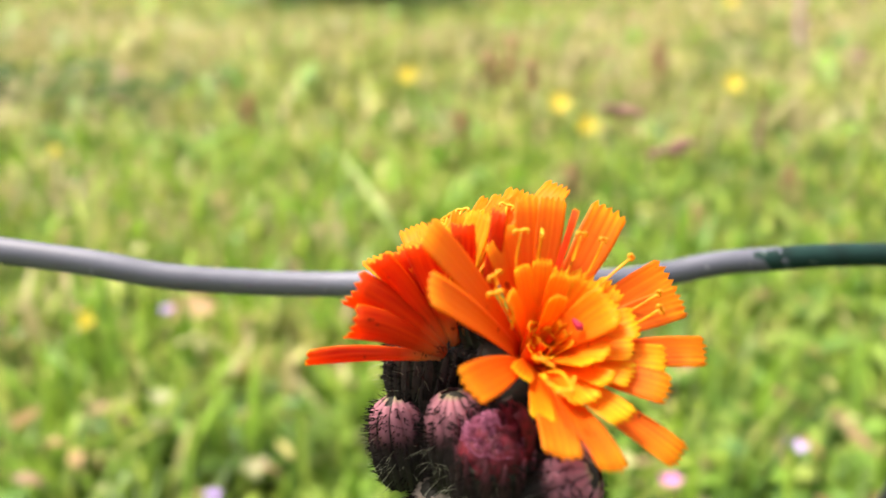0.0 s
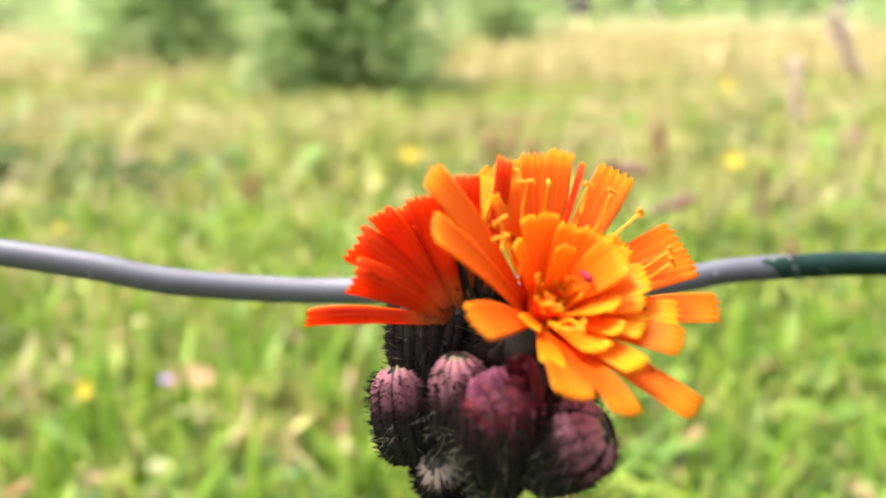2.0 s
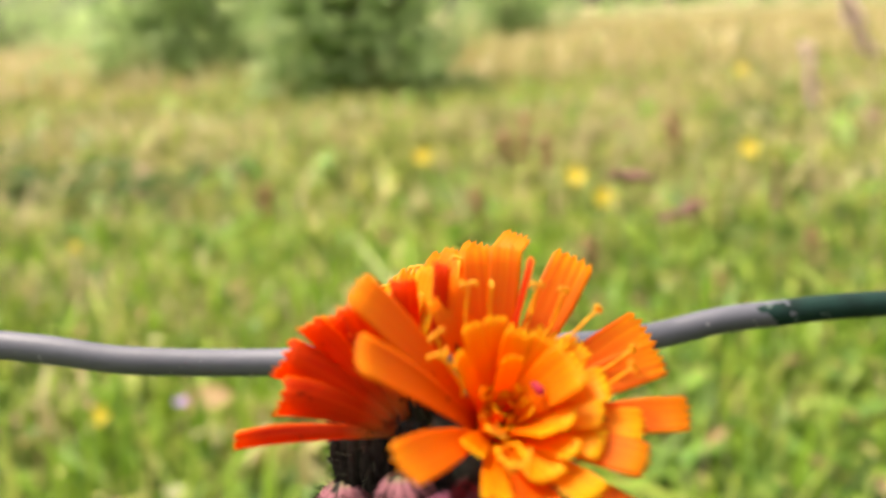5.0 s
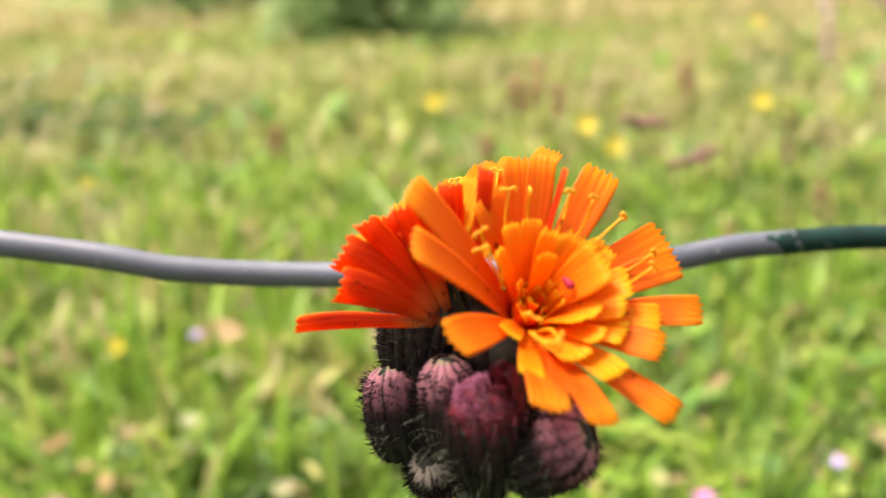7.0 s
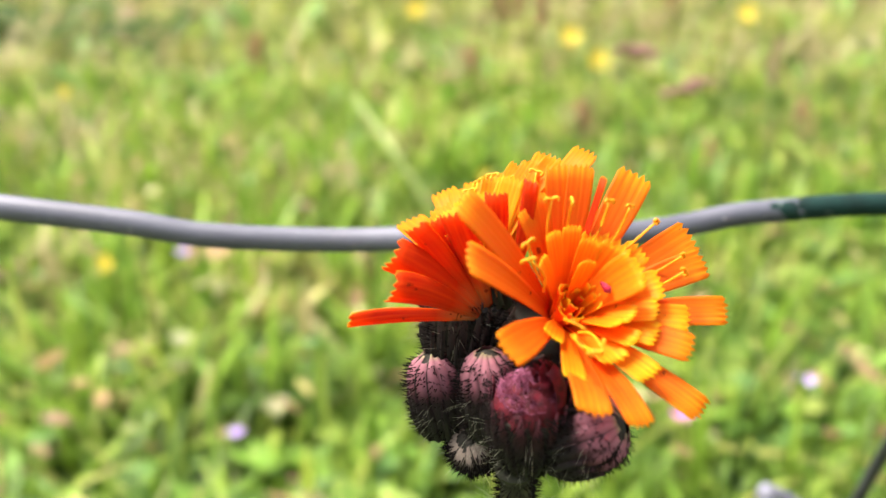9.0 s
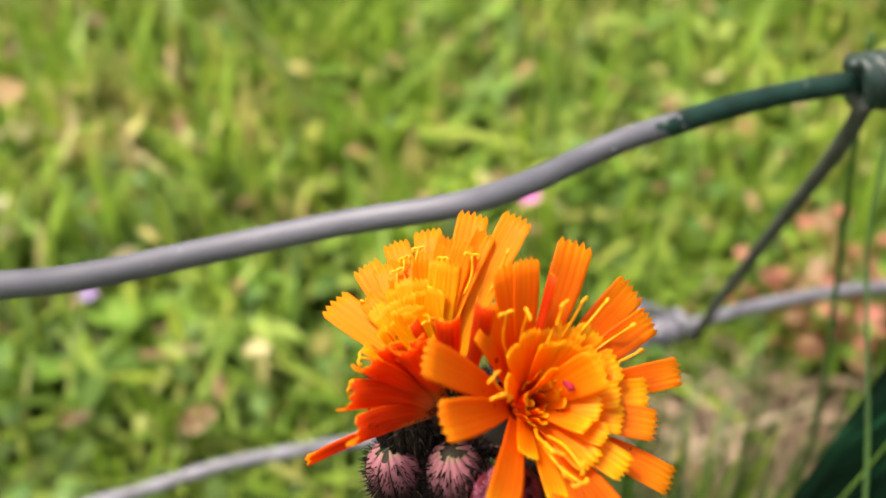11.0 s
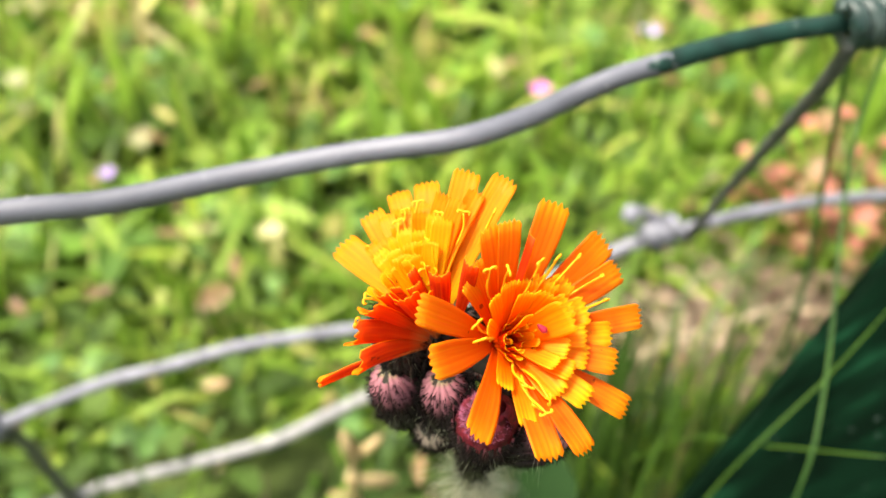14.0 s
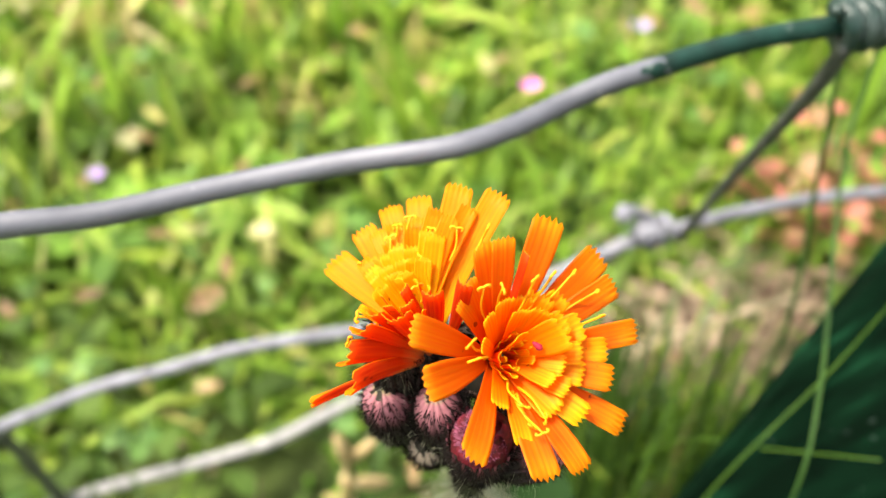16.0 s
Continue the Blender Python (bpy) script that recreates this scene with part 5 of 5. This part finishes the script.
for p in (mm(374, 1160, 72), mm(-49, 1241, 70), mm(140, 1070, 64), mm(164, 1000, 50), mm(571, 1835, 120), mm(-209, 478, 50), mm(-396, 894, 50), mm(24, 679, 30)):
    small_flower("buttercup", p, (p.x + 0.008, p.y + 0.01, 0), 0.025 if p.y > 0.95 else 0.012, 5, M_BUTTER, "yellow buttercup on a thin stalk in the lawn", group="buttercups", nod=0.9)
small_flower("pink_flower", mm(97, 324, 45), (0.100, 0.328, 0), 0.010, 5, M_PINK, "small bright pink flower in the lawn")
small_flower("lilac_flower", mm(164, 359, 40), (0.166, 0.362, 0), 0.010, 5, M_LILAC, "small lilac flower in the lawn")
small_flower("lilac_flower", mm(-165, 489, 52), (-0.163, 0.493, 0), 0.0085, 5, M_LILAC, "small lilac flower beside a withered leaf")
small_flower("white_clover", mm(-142.6, 399.7, 40.0), (-0.140, 0.404, 0), 0.012, 12, M_CREAM, "creamy white clover head in the lawn", cup=0.8)
small_flower("white_clover", mm(-140.6, 385.4, 35.0), (-0.138, 0.389, 0), 0.011, 12, M_CREAM, "creamy white clover head in the lawn", cup=0.8)
small_flower("white_clover", mm(-86, 352, 30), (-0.084, 0.355, 0), 0.013, 12, M_CREAM, "creamy white clover head in the lawn", cup=0.8)
small_flower("white_clover", mm(-144, 476, 30), (-0.142, 0.48, 0), 0.014, 12, M_CREAM, "creamy white clover head in the lawn", cup=0.8)
small_flower("lilac_flower", mm(-103, 339, 28), (-0.101, 0.342, 0), 0.008, 5, M_LILAC, "small lilac flower in the lawn")
small_flower("white_clover", mm(510, 1110, 40), (0.512, 1.115, 0), 0.02, 12, M_CREAM, "creamy white clover head in the meadow", cup=0.8)


def dried_spray():
    """Dead flower stem with pairs of papery cream pods."""
    foot = mm(-15, 150, 0)
    t = thing("dried_flower", foot, "dried flower stem with papery cream-coloured pods", "flower")
    v, f, uv = tube(spline([mm(-15, 150, -3), mm(-16, 149, 40), mm(-14.6, 148, 68), mm(-13.2, 148, 74)], 5), 0.0011, 7, foot)
    mesh_object("stalk", v, f, M_DRYCUP, t, "", uv)
    for start, end, wide in ((mm(-14, 148, 70), mm(-15.4, 148, 86), 0.0036), (mm(-13.4, 148, 71), mm(-4.6, 148.5, 79), 0.0026), (mm(-15.6, 148.5, 62), mm(-16.4, 147.5, 52), 0.0034), (mm(-15, 148, 57), mm(-2.6, 148, 51.5), 0.0034), (mm(-16, 149, 44), mm(-24, 149, 50), 0.0022)):
        v, f, uv = tube(spline([start, start.lerp(end, 0.5) + mm(0, -0.6, 0.5), end], 6), lambda u: wide * (0.25 + 0.75 * math.sin(math.pi * min(0.96, 0.12 + 0.84 * u))) * 0.62, 9, foot, 0.08, random.Random(5))
        mesh_object("pod", v, f, M_DRYCUP, t, "", uv)


dried_spray()


def withered_leaf(c, way, wide, label, material=None, name="withered_leaf"):
    t = thing(name, (c.x, c.y, 0.0), label, "leaf")
    o = Vector((c.x, c.y, 0.0))
    nrm = Vector((0.1, -0.5, 1)).normalized()
    side = way.cross(nrm).normalized() * wide * 0.5
    verts, faces = [], []
    for u, q in ((0, 0.15), (0.2, 0.8), (0.5, 1.0), (0.8, 0.7), (1, 0.05)):
        m = c + way * u - nrm * way.length * 0.2 * u * u - o
        verts += [m - side * q + nrm * wide * 0.15, m, m + side * q + nrm * wide * 0.1]
    for i in range(4):
        faces += [(3 * i, 3 * i + 1, 3 * i + 4, 3 * i + 3), (3 * i + 1, 3 * i + 2, 3 * i + 5, 3 * i + 4)]
    mesh_object("blade", verts, faces, material or M_BROWN, t)
    v, f, uv = tube(spline([Vector((0, 0, -0.003)), (c - o) * 0.6, c - o], 4), 0.0007, 6)
    mesh_object("leaf_stalk", v, f, M_STRAW, t, "", uv)


withered_leaf(mm(-166, 492, 50), mm(30, 4, 6), 0.020, "withered orange-tan leaf in the lawn", M_TAN)
withered_leaf(mm(-66, 254, 26), mm(15, 3, 5), 0.010, "withered pinkish brown leaf in the lawn")
withered_leaf(mm(-560, 1485, 30), mm(50, 5, 12), 0.03, "withered orange-brown leaf in the meadow")


for p, wide in ((mm(-217.7, 393.6, 30.0), 26), (mm(-185.0, 708.8, 40.0), 22), (mm(131.4, 454.3, 30.0), 22), (mm(-220.2, 393.6, 30.0), 20)):
    withered_leaf(p, mm(0.6 * wide, 0.1 * wide, 0.5 * wide), 0.00028 * wide, "withered orange-tan leaf standing in the grass", M_TAN)


def stalk(name, points, r, material, label, category="grass", taper=0.45):
    foot = Vector((points[0].x, points[0].y, 0.0))
    t = thing(name, foot, label, category)
    v, f, uv = tube(spline(points, 6), lambda u: r * (1 - taper * u), 8, foot)
    mesh_object("culm", v, f, material, t, "", uv)
    return t


stalk("grass_stalk", [mm(93, 118, -3), mm(92, 117, 80), mm(91.9, 119.7, 141.7), mm(94.7, 129.4, 170.2), mm(90.5, 131.2, 204), mm(88, 132, 225)], 0.00062, M_DARKSTALK, "thin green grass stalk rising beside the fence", taper=0.15)
stalk("grass_stalk", [mm(48, 60, -3), mm(56, 66, 100), mm(65.3, 74.3, 153.7), mm(74.4, 88.6, 170), mm(87.4, 117.3, 191.7), mm(95.2, 129.1, 209.6), mm(98, 133, 225)], 0.00026, M_DARKSTALK, "thin green grass stalk leaning over the dark panel", taper=-0.7)
stalk("grass_stalk", [mm(36, 76, -3), mm(42, 79, 100), mm(53.4, 81.6, 148.7), mm(74.4, 88.9, 169.9), mm(85, 92.6, 185.3), mm(98, 98, 205)], 0.00025, M_STALK, "green grass stalk lying across the dark panel")
stalk("grass_stalk", [mm(40, 118, -3), mm(46, 112, 90), mm(55.9, 98.7, 138), mm(66, 86, 154), mm(76.9, 72.6, 169.4)], 0.0003, M_STALK, "green grass stem with a cut pale end")
stalk("straw", [mm(94, 196, 10), mm(120, 190, 32), mm(150, 192, 33), mm(172, 200, 22)], 0.0015, M_STRAW, "pale dry straw lying on the bare earth", "straw")
stalk("straw", [mm(20, 470, -3), mm(0, 478, 55), mm(-30.8, 493, 105), mm(-46, 515, 121), mm(-62.1, 536.5, 136)], 0.0034, M_BLADE, "pale yellow-green leaf blade standing in the lawn", "straw")


def seed_spike(foot, tip, way, label):
    t = stalk("seed_stalk", [foot, (foot + tip) / 2 + mm(4, 0, 10), tip], 0.00028, M_STRAW, label)
    rng = random.Random(int(tip.x * 9999))
    o = t.location
    for k in range(9):
        p = tip + way * (k / 8) - o
        w = (way.normalized() + Vector((rng.uniform(-1, 1), rng.uniform(-1, 1), rng.uniform(-1, 1))) * 0.5) * 0.0055
        v, f, uv = tube([p, p + w * 0.3, p + w * 0.7, p + w], lambda u: 0.0002 + 0.0013 * math.sin(math.pi * min(0.98, u * 0.9 + 0.1)), 6)
        mesh_object("spikelet", v, f, M_SPIKE, t, "", uv)


seed_spike(mm(100, 330, -3), mm(57.8, 328, 205.5), mm(11, 0, -1), "brown grass seed spike on a thin dry stalk")
seed_spike(mm(118, 326, -3), mm(75.1, 323.5, 190), mm(13, 1, 2.5), "brown grass seed spike on a thin dry stalk")
seed_spike(mm(172, 480, -3), mm(176.5, 493, 149), mm(3, 7, 22), "dark upright grass seed spike on a thin stalk")


def plume(foot, low, high, r, label):
    t = stalk("grass_plume", [foot, (foot + low) / 2, low], 0.0009, M_STRAW, label)
    rng = random.Random(int(low.x * 1e4))
    o = t.location
    for k in range(34):
        p = low + (high - low) * rng.random() - o
        w = ((high - low).normalized() + Vector((rng.uniform(-1, 1), rng.uniform(-1, 1), rng.uniform(-0.6, 0.6))) * 0.7) * r
        v, f, uv = tube([p, p + w * 0.4, p + w * 0.8, p + w], lambda u: r * (0.04 + 0.16 * math.sin(math.pi * min(0.97, u * 0.9 + 0.1))), 5)
        mesh_object("spikelet", v, f, M_PLUME, t, "", uv)


plume(mm(385, 810, -3), mm(370.6, 813.4, 205), mm(348.7, 823.5, 255), 0.014, "pale pinkish grass plume above the meadow")
plume(mm(362, 900, -3), mm(359.4, 914.6, 148), mm(358.2, 928, 205), 0.012, "pale cream grass plume above the meadow")


def sorrel(top):
    """Thin reddish stem with whorls of small rusty seeds."""
    rng = random.Random(int(top.x * 9000) + 77)
    size = top.y * 0.075
    foot = Vector((top.x + 0.01, top.y, -0.003))
    t = stalk("sorrel", [foot, (foot + top) / 2, top], 0.0012, M_RUST, "thin reddish brown sorrel stem with rusty seeds", "weed")
    o = t.location
    for k in range(26):
        p = top - (top - foot) * rng.random() * 0.55 - o
        w = Vector((rng.uniform(-1, 1), rng.uniform(-1, 1), rng.uniform(-0.2, 1.0))).normalized() * size * 0.14
        v, f, uv = tube([p, p + w * 0.4, p + w * 0.8, p + w], lambda u: size * (0.008 + 0.03 * math.sin(math.pi * min(0.97, u * 0.9 + 0.1))), 5)
        mesh_object("seed", v, f, M_RUST, t, "", uv)


for p in (mm(67.2, 1258.0, 100.0), mm(18.6, 945.6, 80.0), mm(118.5, 808.4, 60.0), mm(208.5, 700.4, 50.0), mm(-234.8, 1062.8, 70.0), mm(94.3, 1317.6, 120.0), mm(330.5, 825.6, 50.0), mm(335.3, 1416.9, 90.0), mm(121.0, 1271.4, 90.0)):
    sorrel(p)

stalk("dry_stalk", [mm(342.2, 467.5, -3.0), mm(302.2, 457.5, 73.6), mm(242.2, 437.5, 133.7), mm(213.8, 454.7, 173.7), mm(182.8, 470.3, 208.9), mm(155.1, 478.1, 236.0), mm(153.5, 484.3, 255.4)], 0.0008, M_BLADE, "thin dry grass stalk leaning across the meadow")
stalk("grass_stalk", [mm(98, 262, -3), mm(100, 261, 50), mm(104.3, 260, 76.2), mm(114.8, 260, 103.3), mm(129.4, 260, 126.3)], 0.0010, M_DARKSTALK, "dark green grass stalk standing in the lawn")
stalk("grass_stalk", [mm(96, 262, -3), mm(97, 261, 50), mm(97.4, 260, 79), mm(98.9, 260, 103.5), mm(101.4, 260, 116.3)], 0.0009, M_DARKSTALK, "dark green grass stalk standing in the lawn")
stalk("grass_stalk", [mm(124, 262, -3), mm(125.5, 261, 50), mm(126.7, 260, 81), mm(128.7, 260, 103.2), mm(130.4, 260, 118)], 0.0009, M_DARKSTALK, "dark green grass stalk standing in the lawn")
withered_leaf(mm(22.0, 80.9, 144.0), mm(0.4, 13.2, 17.8), 0.013, "broad green leaf below the flower, darkened in colour for shade", M_SHADY_LEAF, "broad_leaf")
